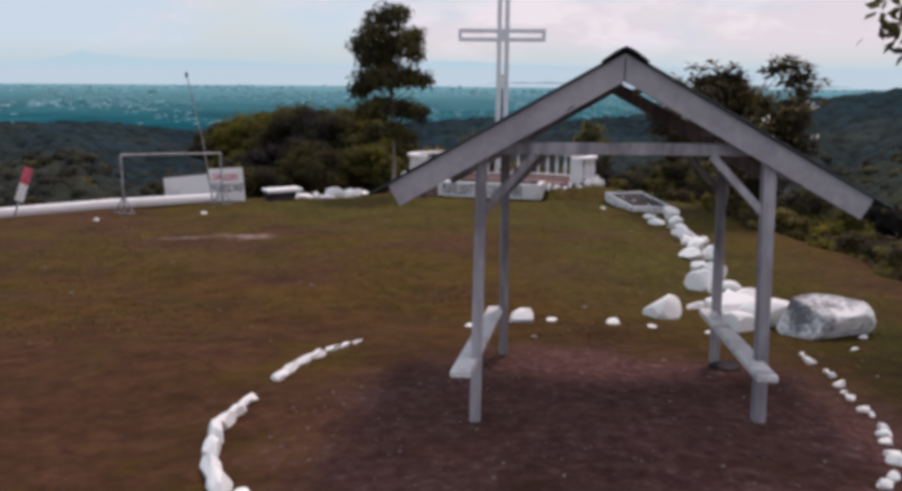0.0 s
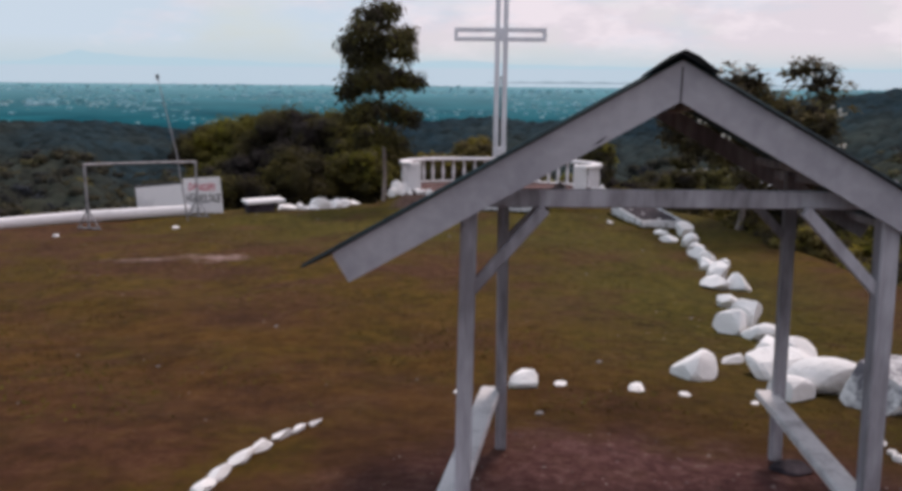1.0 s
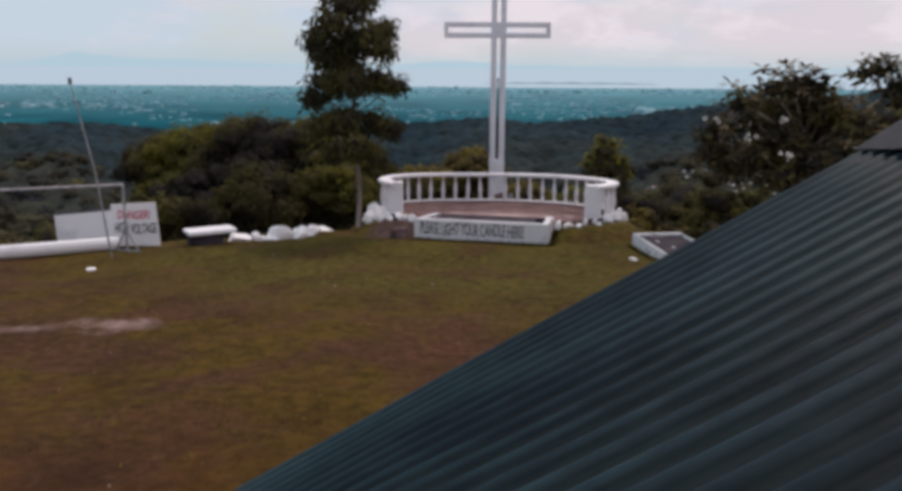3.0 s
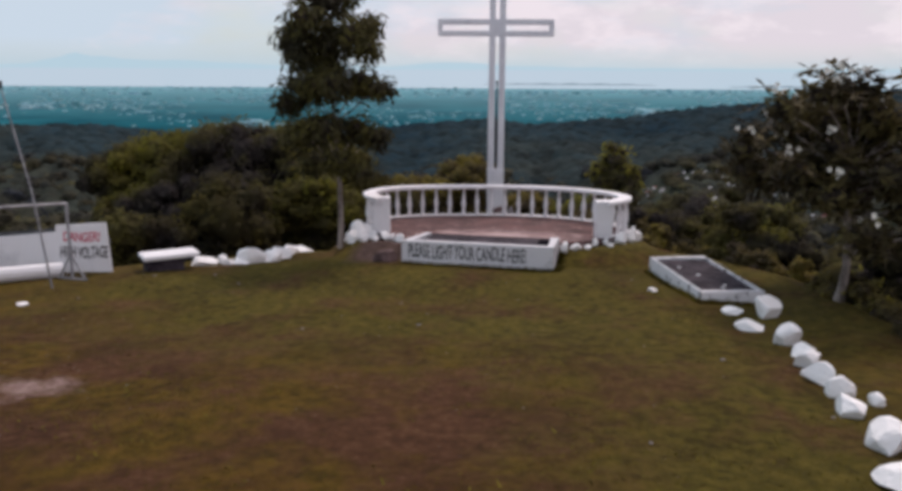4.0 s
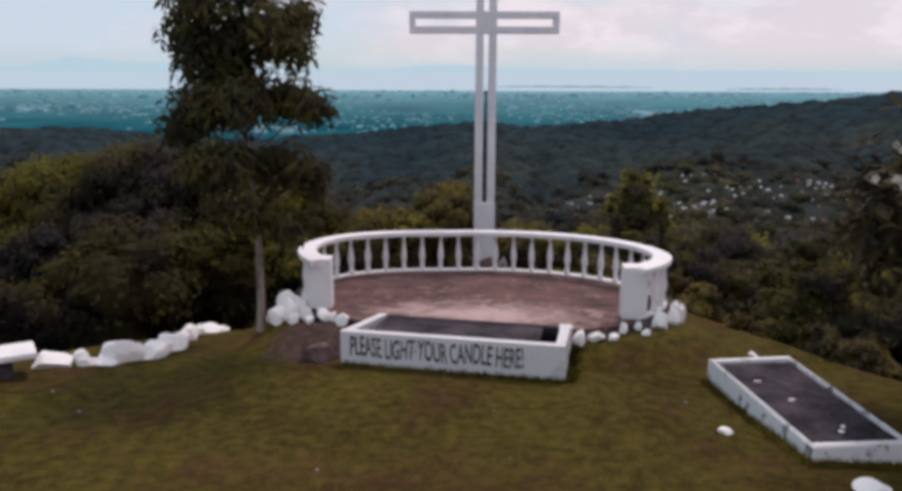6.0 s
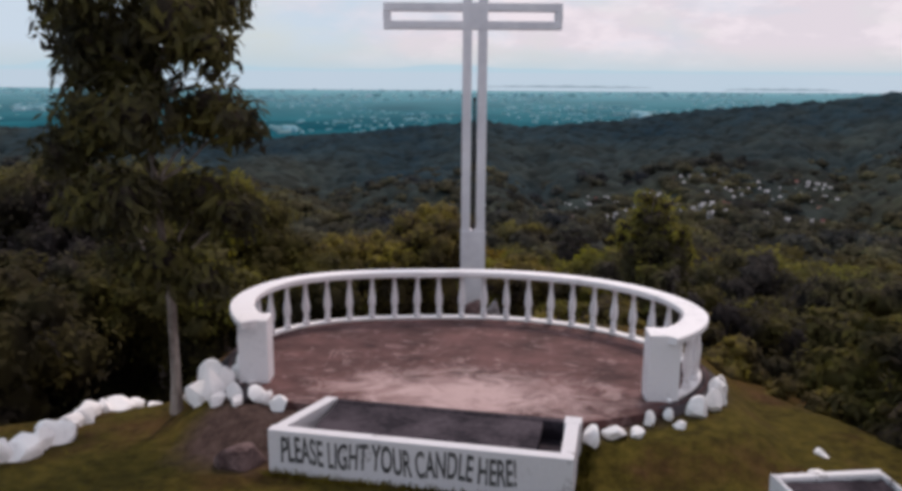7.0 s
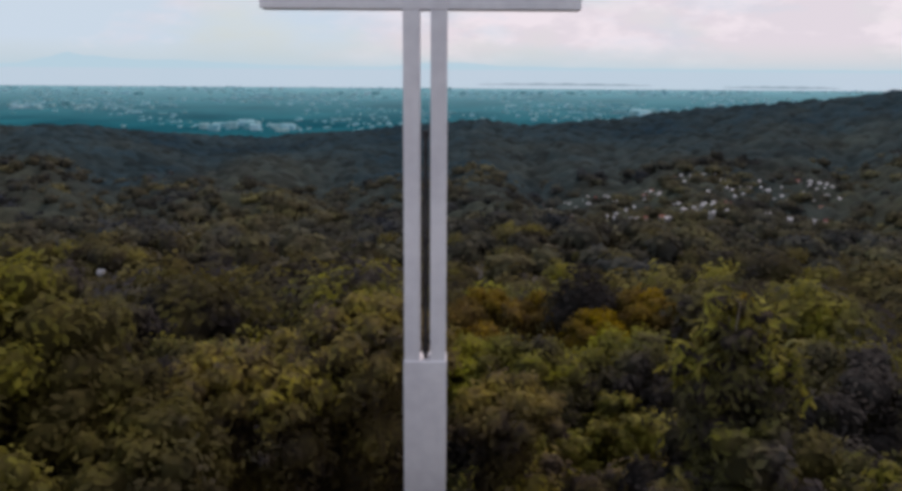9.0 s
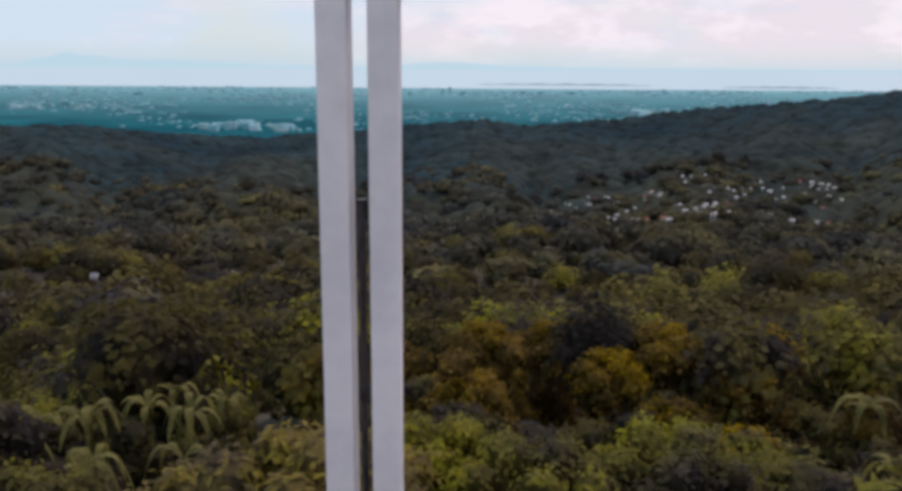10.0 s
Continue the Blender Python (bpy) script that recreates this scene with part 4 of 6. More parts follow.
# ---- open shelter ----
def build_shelter():
    fall = -0.07
    y0, y1 = 5.762, 8.25
    ob = thing("shelter", (1.25, 6.7, ground_z(1.25, 6.7)), "small open timber shelter with dark green corrugated roof and two benches", "shelter")
    yaw = 0.135

    def at(x, y, z):
        """From the front gable's plane back along the tilted, slightly turned shelter."""
        return Vector((x + yaw * (y - 5.75), y + 0.0275 * (x - 1.12) * min(max((8.25 - y) / 2.5, 0.0), 1.0), z + fall * (y - 5.75)))
    posts = (((0.16, 5.85), (0.185, 5.85), 0.078), ((2.215, 5.85), (2.125, 5.85), 0.085), ((0.44 - 0.236, 7.55), (0.42 - 0.236, 7.55), 0.075), ((2.39 - 0.236, 7.55), (2.32 - 0.236, 7.55), 0.075))
    for (bx, by), (tx, ty), w in posts:
        foot = at(bx, by, 0)
        foot.z = ground_z(foot.x, foot.y) - 0.12
        part("post", beam(bmesh.new(), foot, at(tx, ty, 1.84), w, w), M_WOOD, ob)
    part("tie_beam", beam(bmesh.new(), at(0.12, 5.918, 1.795), at(2.26, 5.918, 1.795), 0.085, 0.04, side=(0, 0, 1)), M_WOOD, ob)
    for x in (0.21, 2.12):
        part("wall_plate", beam(bmesh.new(), at(x, 5.81, 1.86), at(x, 8.1, 1.80), 0.05, 0.07), M_WOOD, ob)
    for a, b in (((0.20, 5.85, 1.36), (0.535, 5.85, 1.75)), ((2.12, 5.85, 1.36), (1.74, 5.85, 1.75)), ((0.20, 7.55, 1.36), (0.58, 7.55, 1.75)), ((2.12, 7.55, 1.36), (1.74, 7.55, 1.75))):
        part("brace", beam(bmesh.new(), at(*a), at(*b), 0.04, 0.055, side=(0, 1, 0)), M_WOOD, ob)
    # gable boards and rafters
    apex_x, apex_z = 1.12, 2.42
    eaves = ((-0.43, 1.545), (2.84, 1.47))
    for y, wide, material_, name in ((y0, 0.157, M_FASCIA, "fascia"), (8.15, 0.12, M_WOOD, "rafter")):
        for ex, ez in eaves:
            bm = bmesh.new()
            along = Vector((ex - apex_x, 0, ez - apex_z)).normalized()
            down = Vector((along.z, 0, -along.x))
            if down.z > 0:
                down = -down
            low = 0.0 if name == "fascia" else -0.028
            apex, end = Vector((apex_x, y, apex_z + low)), Vector((ex, y, ez + low - (0.022 if low and ex < 0 else 0.0)))
            drop = wide / -down.z
            quad = [apex, end, end + down * wide, apex + Vector((0, 0, -drop))]
            front = [bm.verts.new(at(*q)) for q in quad]
            rear = [bm.verts.new(at(q.x, q.y + 0.03, q.z)) for q in quad]
            bm.faces.new(front)
            bm.faces.new(rear[::-1])
            for k in range(4):
                bm.faces.new((front[k], rear[k], rear[(k + 1) % 4], front[(k + 1) % 4]))
            part(name, bm, material_, ob)
    for f in (0.12, 0.5, 0.9):
        for ex, ez in eaves:
            x, z = apex_x + (ex - apex_x) * f, apex_z + (ez - apex_z) * f - 0.035
            part("purlin", beam(bmesh.new(), at(x, y0 + 0.035, z - 0.01), at(x, 8.14, z - 0.012 - (0.022 * f if ex < 0 else 0.0)), 0.05, 0.05), M_WOOD, ob)
    # a corrugated sheet on each slope
    for ex, ez in eaves:
        slope = Vector((ex - apex_x, 0, ez - apex_z))
        stretch = slope * (1 + 0.165 / slope.length)
        for s0, s1, lift in ((y0 - 0.03, y1, 0.014),):
            bm = bmesh.new()
            worn = bm.verts.layers.float.new("crown")
            cols = int((s1 - s0) / 0.0085)
            rows = 6
            grid = []
            for i in range(cols + 1):
                y = s0 + (s1 - s0) * i / cols
                crest = (0.5 + 0.5 * math.cos(2 * math.pi * (y - y0 + 0.015 - 0.0381) / 0.0762)) ** 4.0
                h = 0.021 * crest + lift - 0.008
                line = []
                for j in range(rows + 1):
                    f = j / rows
                    sag = (0.006 * math.sin(3.1 * y + 5 * f) + 0.004 * math.sin(9 * f + y)) * min((y - s0) / 0.5, 1.0)
                    sag -= 0.022 * f * max(y - 5.75, 0.0) / 2.5 if ex < 0 else 0.0
                    line.append(bm.verts.new(at(apex_x + stretch.x * f, y, apex_z + stretch.z * f + h + sag)))
                    # Paler crests: paint wear plus the ribs' highlights, put into the tint.
                    line[-1][worn] = 0.25 + 0.75 * crest ** 1.5
                grid.append(line)
            for i in range(cols):
                for j in range(rows):
                    bm.faces.new((grid[i][j], grid[i + 1][j], grid[i + 1][j + 1], grid[i][j + 1]))
            bmesh.ops.solidify(bm, geom=bm.faces[:], thickness=0.002)
            part("roof_sheet", bm, M_ROOF, ob, smooth=True)
    bm = bmesh.new()
    rows = []
    for i in range(9):
        y = y0 - 0.07 + (y1 - y0 + 0.1) * i / 8
        wob = 0.006 * math.sin(i * 2.1)
        rows.append([bm.verts.new(at(apex_x + u, y, apex_z + 0.032 + wob + v)) for u, v in ((-0.155, -0.084), (-0.06, -0.018), (0.0, 0.008), (0.06, -0.018), (0.155, -0.086))])
    for r0, r1 in zip(rows, rows[1:]):
        for k in range(4):
            bm.faces.new((r0[k], r1[k], r1[k + 1], r0[k + 1]))
    bmesh.ops.solidify(bm, geom=bm.faces[:], thickness=0.004)
    part("ridge_cap", bm, M_CAP, ob, "dark bent-metal ridge cap")
    bm = bmesh.new()
    bm.faces.new([bm.verts.new(at(x, y0 - 0.002, z)) for x, z in ((0.738, 2.040), (0.776, 2.059), (0.806, 2.090), (0.772, 2.069))])
    part("crack", bm, M_BAR, ob, "dark split in the gable board")
    part("joint", beam(bmesh.new(), at(apex_x, y0 - 0.001, apex_z - 0.03), at(apex_x, y0 - 0.001, apex_z - 0.178), 0.007, 0.004, 0.0005), M_BAR, ob, "dark open joint between the gable boards")
    # benches between the posts
    for a, b in (((0.10, 5.52, 0.0), (0.12, 7.62, 0.0)), ((2.16, 5.46, 0.0), (2.06, 7.62, 0.0))):
        pa, pb = at(*a), at(*b)
        pa.z, pb.z = 0.30, 0.14
        part("bench_seat", beam(bmesh.new(), pa, pb, 0.14, 0.055, 0.01), M_BENCH, ob, "white-painted plank seat")


build_shelter()


# ---- whitewashed rocks ----
def rock_mesh(bm, size, seed, facets=9, subdivisions=3, rough=0.07):
    """A broken stone: a ball cut by flat facets, then roughened."""
    rng = random.Random(seed)
    made = bmesh.ops.create_icosphere(bm, subdivisions=subdivisions, radius=1.0)["verts"]
    planes = [(Vector((rng.gauss(0, 1), rng.gauss(0, 1), rng.gauss(0.2, 0.8))).normalized(), rng.uniform(0.50, 0.80)) for _ in range(facets)]
    off = Vector((rng.uniform(-50, 50), rng.uniform(-50, 50), rng.uniform(-50, 50)))
    for v in made:
        p = v.co.copy()
        for n, d in planes:
            over = p.dot(n) - d
            if over > 0:
                p -= n * over
        p *= 1 + rough * noise.noise(p * 1.7 + off) + 0.35 * rough * noise.noise(p * 5 + off)
        v.co = Vector((p.x * size[0] / 2, p.y * size[1] / 2, p.z * size[2] / 2))
    return bm


def rock(place, size, seed, turn=0.0, label="whitewashed rock on the grass", material_=None, group="whitewashed border rocks", sink=0.22, subdivisions=3, facets=12, z=None, lean=0.0):
    bm = rock_mesh(bmesh.new(), size, seed, facets, subdivisions)
    x, y = place
    ob = part("rock", bm, material_ or M_ROCK, smooth=False)
    zz = ground_z(x, y) if z is None else z
    ob.location = (x, y, zz + size[2] * (0.42 - sink))
    ob.rotation_euler = (lean + random.Random(seed).uniform(-0.15, 0.15), random.Random(seed + 1).uniform(-0.15, 0.15), turn)
    return tagged(ob, label, "rock", group)


def build_rocks():
    row = ((5.29, 21.52, 0.51, 0.52), (4.83, 21.68, 0.42, 0.13), (4.80, 20.82, 0.47, 0.22), (5.01, 19.96, 0.45, 0.40), (5.03, 19.34, 0.46, 0.26), (4.84, 18.72, 0.36, 0.32), (4.72, 18.10, 0.45, 0.34),
           (4.74, 17.60, 0.43, 0.34), (4.57, 16.94, 0.45, 0.32), (4.98, 17.28, 0.24, 0.20), (4.47, 16.01, 0.51, 0.37), (4.15, 15.10, 0.50, 0.36), (4.51, 15.05, 0.46, 0.34))
    for i, (x, y, w, h) in enumerate(row):
        rock((x, y), (w * 1.08, w * 0.98, h * 1.12), 40 + i, i * 1.3)
    for i, (x, y, w, d, h) in enumerate(((3.88, 13.50, 0.40, 0.34, 0.32), (3.46, 12.10, 0.44, 0.46, 0.54), (3.82, 12.50, 0.54, 0.50, 0.64), (3.72, 11.75, 0.52, 0.36, 0.32), (3.68, 11.25, 0.42, 0.36, 0.26))):
        rock((x, y), (w, d, h), 70 + i, i * 0.9, subdivisions=3)
    rock((2.43, 9.88), (0.52, 0.44, 0.40), 90, 0.4, "faceted whitewashed rock standing alone on the grass", subdivisions=3, facets=7)
    rock((3.98, 9.0), (1.10, 0.74, 0.64), 91, 0.05, "large grey boulder with patchy whitewash beside the shelter", M_BOULDER, subdivisions=4, facets=8)
    rock((3.60, 9.50), (0.78, 0.50, 0.46), 97, -0.35, "long whitewashed boulder lying against the grey one", subdivisions=3, facets=5)
    rock((2.42, 7.36), (0.36, 0.22, 0.08), 98, 0.1, "dark flat stone at a shelter post", M_SOOT, group="loose stones")
    rock((1.33, 31.16), (0.36, 0.24, 0.74), 221, 0.2, "brown slab standing at the cross behind the balustrade", M_STONE, group="loose stones", z=-1.70, facets=14)
    rock((1.69, 31.20), (0.36, 0.28, 0.70), 222, 0.4, "grey stone standing at the cross behind the balustrade", M_CONCRETE, group="loose stones", z=-1.70, facets=14)
    rock((3.38, 10.12), (0.94, 0.56, 0.42), 92, 0.45, "long rounded whitewashed boulder beside the shelter", subdivisions=3, facets=6)
    rock((3.80, 10.75), (0.62, 0.5, 0.38), 93, 1.2, "rounded whitewashed boulder beside the shelter", subdivisions=3, facets=6)
    rock((3.15, 9.25), (0.50, 0.34, 0.30), 94, 0.2, "smooth whitewashed rock at the boulder's foot", subdivisions=3, facets=3)
    rock((3.02, 10.50), (0.40, 0.20, 0.13), 95, 0.5, "flat yellowish painted stone lying in the grass", subdivisions=2)
    rock((0.75, 9.42), (0.37, 0.28, 0.24), 96, 0.1, "pale faceted rock behind the shelter", subdivisions=3)
    for i, (x, y, w) in enumerate(((0.15, 9.28, 0.18), (1.07, 9.36, 0.18), (1.75, 9.20, 0.23), (2.15, 9.12, 0.15), (2.75, 9.01, 0.12), (3.99, 8.25, 0.10), (4.3, 8.75, 0.16))):
        rock((x, y), (w, w * 0.7, w * 0.24), 110 + i, i * 0.7, "small flat white stone in the grass", group="small white stones")
    # border of the bare earth round the shelter
    arc = ((-1.00, 8.20, 0.14, 0.06), (-1.10, 8.05, 0.17, 0.08), (-1.20, 7.86, 0.20, 0.09), (-1.28, 7.62, 0.21, 0.10), (-1.36, 7.38, 0.23, 0.11), (-1.43, 7.12, 0.24, 0.11), (-1.48, 6.88, 0.22, 0.10),
           (-1.58, 6.22, 0.24, 0.11), (-1.61, 6.00, 0.26, 0.13), (-1.62, 5.76, 0.28, 0.15), (-1.60, 5.48, 0.30, 0.16), (-1.55, 5.20, 0.31, 0.17), (-1.47, 4.93, 0.33, 0.18), (-1.34, 4.68, 0.33, 0.18), (-1.16, 4.43, 0.32, 0.18), (-0.94, 4.20, 0.30, 0.18))
    for i, (x, y, w, h) in enumerate(arc):
        rock((x, y), (w * 0.50, w * 1.25, h), 130 + i, -0.42 if y > 6.8 else (-0.1 if y > 5.7 else 0.35), "whitewashed edging stone round the bare earth", group="edging stones", subdivisions=3, facets=9)
    for i in range(17):
        y = 7.95 - 3.2 * i / 16 + 0.05 * math.sin(i * 3.7)
        x = float(np.interp(y, (4.75, 5.36, 5.75, 6.5, 7.9), (2.59, 2.95, 3.09, 3.22, 3.35)))
        w = 0.075 + 0.02 * (i % 3) + 0.035 * (y < 5.6)
        rock((x + 0.03 * math.sin(i * 5.1), y), (w, w * 1.2, w * 0.7), 150 + i, i, "small white edging stone beside the shelter", group="small edging stones", subdivisions=2)
    # row along the lawn's rim by the bench
    rim = ((-4.95, 25.54, 0.70, 0.22), (-4.60, 25.62, 0.26, 0.22), (-4.22, 25.56, 0.46, 0.16), (-4.00, 25.68, 0.54, 0.46), (-3.70, 25.92, 0.48, 0.34), (-3.56, 26.42, 0.48, 0.32), (-3.60, 26.88, 0.36, 0.26),
           (-3.57, 27.35, 0.34, 0.24), (-3.40, 27.72, 0.48, 0.24), (-3.30, 28.05, 0.36, 0.18), (-3.22, 28.55, 0.28, 0.08), (-3.84, 25.80, 0.30, 0.26), (-3.62, 26.18, 0.34, 0.28), (-3.52, 27.08, 0.34, 0.24), (-3.50, 27.55, 0.32, 0.22), (-4.44, 25.50, 0.34, 0.14))
    for i, (x, y, w, h) in enumerate(rim):
        rock((x, y), (w * 1.15, w * 1.0, h * 1.22), 170 + i, i * 1.1, "whitewashed rock on the lawn's rim")
    # piled against the platform
    heap = ((-2.02, 26.95, 0.28, 0.46, 0.02), (-1.84, 26.88, 0.26, 0.50, 0.05), (-1.98, 27.22, 0.30, 0.50, 0.06), (-1.74, 27.12, 0.24, 0.46, 0.10), (-1.74, 26.72, 0.20, 0.24, 0.0), (-1.66, 27.42, 0.22, 0.34, 0.12),
            (-2.10, 27.45, 0.26, 0.40, 0.0), (-2.14, 27.05, 0.26, 0.34, 0.0), (-1.58, 26.86, 0.20, 0.30, 0.02), (-1.50, 26.70, 0.18, 0.18, 0.0), (-2.16, 27.62, 0.24, 0.30, 0.0), (-1.30, 26.82, 0.22, 0.28, 0.04), (-1.14, 26.70, 0.18, 0.22, 0.04), (-0.95, 26.50, 0.20, 0.24, 0.04))
    fringe = ((2.55, 25.73, 0.24, 0.34, 0.0), (2.82, 25.90, 0.27, 0.20, 0.0), (3.07, 25.93, 0.22, 0.16, 0.0), (3.25, 26.18, 0.16, 0.22, 0.0), (3.51, 26.33, 0.16, 0.20, 0.0), (3.57, 26.08, 0.14, 0.14, 0.0),
              (3.86, 26.42, 0.30, 0.30, 0.0), (4.08, 26.62, 0.24, 0.30, 0.04), (4.20, 26.88, 0.28, 0.40, 0.02), (4.34, 27.20, 0.22, 0.30, 0.0), (4.48, 27.62, 0.20, 0.26, 0.0))
    for i, (x, y, w, h, up) in enumerate(heap + fringe):
        if x > 2:
            rock((x, y), (w * 1.15, w * 0.92, h * 1.15), 190 + i, i * 0.8, "whitewashed rock piled against the platform", group="platform rocks", z=ground_z(x, y) + up)
        else:
            rock((x, y), (w * 1.35, w * 0.62, h * 1.02), 190 + i, 0.6 * math.sin(i * 2.3) + 0.4, "whitewashed slab leaning against the platform", group="platform rocks", z=ground_z(x, y) + up, lean=-0.42, facets=17)
    rock((-1.15, 25.5), (0.68, 0.48, 0.34), 220, 0.3, "bare brown stone beside the candle trough", M_STONE, group="loose stones", subdivisions=3)
    for i, (x, y) in enumerate(((4.75, 23.6), (5.02, 22.85), (4.95, 22.72), (4.55, 24.2))):
        rock((x, y), (0.11, 0.07, 0.05), 320 + i, i, "pale stone lying on the dark bed", group="stones on the bed", subdivisions=1, z=-1.325)
    rng = random.Random(5)
    for i in range(34):
        x, y = rng.uniform(-8, 4.5), rng.uniform(7.5, 25)
        w = rng.uniform(0.03, 0.085)
        rock((x, y), (w * 1.4, w, w * 0.5), 230 + i, rng.uniform(0, 3), "small pale stone lying in the grass", M_CONCRETE, group="scattered pale stones", subdivisions=1)
    for i, (x, y) in enumerate(((-9.2, 20.6), (-6.9, 21.9), (5.2, 26.2), (4.9, 25.6), (3.8, 23.0))):
        rock((x, y), (0.24, 0.16, 0.10), 300 + i, i, "flat pale stone lying in the grass", group="scattered pale stones", subdivisions=2)


build_rocks()


# ---- signs, frame, pole and bench on the rim ----
def build_signs():
    c = [Vector((-7.58, 24.62, -0.68)), Vector((-6.58, 24.62, -0.62)), Vector((-6.50, 24.58, -1.72)), Vector((-7.66, 24.58, -1.74))]
    ob = thing("warning_sign", (-7.05, 24.65, -1.74), "white board warning sign with red and black lettering", "sign")
    bm = bmesh.new()
    front = [bm.verts.new(v) for v in c]
    rear = [bm.verts.new(v + Vector((0, 0.03, 0))) for v in c]
    bm.faces.new(front)
    bm.faces.new(rear[::-1])
    for k in range(4):
        bm.faces.new((front[k], rear[k], rear[(k + 1) % 4], front[(k + 1) % 4]))
    board = part("board", bm, M_WHITE, ob)
    for x in (-7.4, -6.75):
        part("stake", box(bmesh.new(), (x, 24.69, -1.45), (0.05, 0.05, 0.9)), M_WOOD, ob)
    plane = Matrix(((1, 0, 0), (0.055, 0.03, 1), (0, -1, 0.03))).transposed().to_4x4()
    plane.translation = (-7.44, 24.604, -1.00)
    letters("DANGER!", 0.72, 0.19, M_RED, board, plane, "red lettering")
    plane = plane.copy()
    plane.translation = (-7.52, 24.592, -1.33)
    letters("HIGH VOLTAGE", 0.94, 0.24, M_BLACK, board, plane, "black lettering")
    ob = thing("blank_board", (-8.35, 24.9, -1.72), "blank pale board standing beside the warning sign", "board")
    bm = bmesh.new()
    c = [Vector((-9.05, 24.95, -1.0)), Vector((-7.72, 24.85, -0.86)), Vector((-7.70, 24.82, -1.72)), Vector((-9.0, 24.92, -1.72))]
    front = [bm.verts.new(v) for v in c]
    rear = [bm.verts.new(v + Vector((0.01, 0.04, 0))) for v in c]
    bm.faces.new(front)
    bm.faces.new(rear[::-1])
    for k in range(4):
        bm.faces.new((front[k], rear[k], rear[(k + 1) % 4], front[(k + 1) % 4]))
    part("panel", bm, M_WHITE, ob)
    part("top_rail", beam(bmesh.new(), (-9.06, 24.98, -0.965), (-7.72, 24.88, -0.825), 0.05, 0.06), M_BAR, ob, "dark top rail")
    ob = thing("small_banner", (-11.3, 21.0, ground_z(-11.3, 21.0)), "narrow red and white banner leaning on the rim", "banner")
    m = Matrix.Translation((-11.33, 21.0, -1.1)) @ Matrix.Rotation(0.38, 4, "Y")
    z0 = ground_z(-11.3, 21.0)
    for name, z, h, material_, lab in (("stake", (z0 + 1.1) / 2 - 0.1, -z0 - 1.1 + 0.25, M_WOOD, ""), ("cloth", 0.24, 0.46, M_WHITE, "white lower cloth"), ("cloth", 0.70, 0.44, M_RED, "red upper cloth")):
        bm = box(bmesh.new(), (0, 0.0, z), (0.05 if name == "stake" else 0.22, 0.02, max(h, 0.3)))
        bmesh.ops.transform(bm, matrix=m, verts=bm.verts)
        part(name, bm, material_, ob, lab)


build_signs()


def build_frame():
    ob = thing("pipe_frame", (-7.9, 22.9, -1.5), "grey steel pipe frame with braced feet standing on the rim", "frame")
    a, b = Vector((-8.95, 21.75, 0)), Vector((-6.98, 23.9, 0))
    za, zb = ground_z(a.x, a.y), ground_z(b.x, b.y)
    part("crossbar", tube(bmesh.new(), [(a.x, a.y, 0.02), (b.x, b.y, -0.13)], 0.03, 8), M_PIPE, ob)
    d = (b - a).normalized()
    for p, z, top in ((a, za, 0.02), (b, zb, -0.13)):
        leg = part("upright", tube(bmesh.new(), [(p.x, p.y, z - 0.05), (p.x, p.y, top)], 0.03, 8), M_PIPE, ob)
        for s in (-1, 1):
            part("foot_brace", tube(bmesh.new(), [(p.x + s * 0.28, p.y - 0.08 * s, z + 0.02), (p.x, p.y, z + 0.50)], 0.02, 6), M_PIPE, leg)
        part("foot", tube(bmesh.new(), [(p.x - 0.32, p.y + 0.09, z + 0.02), (p.x + 0.32, p.y - 0.09, z + 0.02)], 0.024, 6), M_PIPE, leg)


build_frame()


def build_log():
    pts = [Vector((-14.5, 19.6, 0)), Vector((-12.0, 21.2, 0)), Vector((-9.7, 22.8, 0)), Vector((-7.3, 24.2, 0))]
    for p in pts:
        p.z = ground_z(p.x, p.y) + 0.13
    ob = part("painted_kerb", tube(bmesh.new(), pts, [0.15, 0.15, 0.15, 0.145], 12), M_WHITE, smooth=False)
    tagged(ob, "long white-painted log edging the lawn's rim", "log")


build_log()


def build_bench():
    c = Vector((-5.45, 24.85))
    z = ground_z(c.x, c.y)
    ob = thing("bench", (c.x, c.y, z), "low white concrete slab bench on a dark block", "bench")
    t = 0.55
    part("seat", box(bmesh.new(), (c.x, c.y, z + 0.30), (1.08, 0.60, 0.09), t, 0.03), M_WHITE, ob)
    part("support", box(bmesh.new(), (c.x - 0.12 * math.cos(t), c.y - 0.12 * math.sin(t), z + 0.11), (0.72, 0.46, 0.30), t, 0.03), M_SOOT, ob, "dark block under the slab")


build_bench()


def build_pole():
    foot = Vector((-7.02, 23.2, ground_z(-7.02, 23.2)))
    ob = thing("leaning_pole", foot, "thin grey pole leaning beside the pipe frame", "pole")
    part("shaft", tube(bmesh.new(), [foot - Vector((0, 0, 0.1)), foot.lerp(Vector((-7.5, 23.1, 2.0)), 0.5) + Vector((0.05, 0, 0)), Vector((-7.55, 23.1, 2.05))], [0.022, 0.018, 0.012], 7), M_PIPE, ob)
    part("tip", box(bmesh.new(), (-7.55, 23.1, 2.06), (0.07, 0.03, 0.13), 0, 0.008), M_BAR, ob, "dark rag at the top")


build_pole()


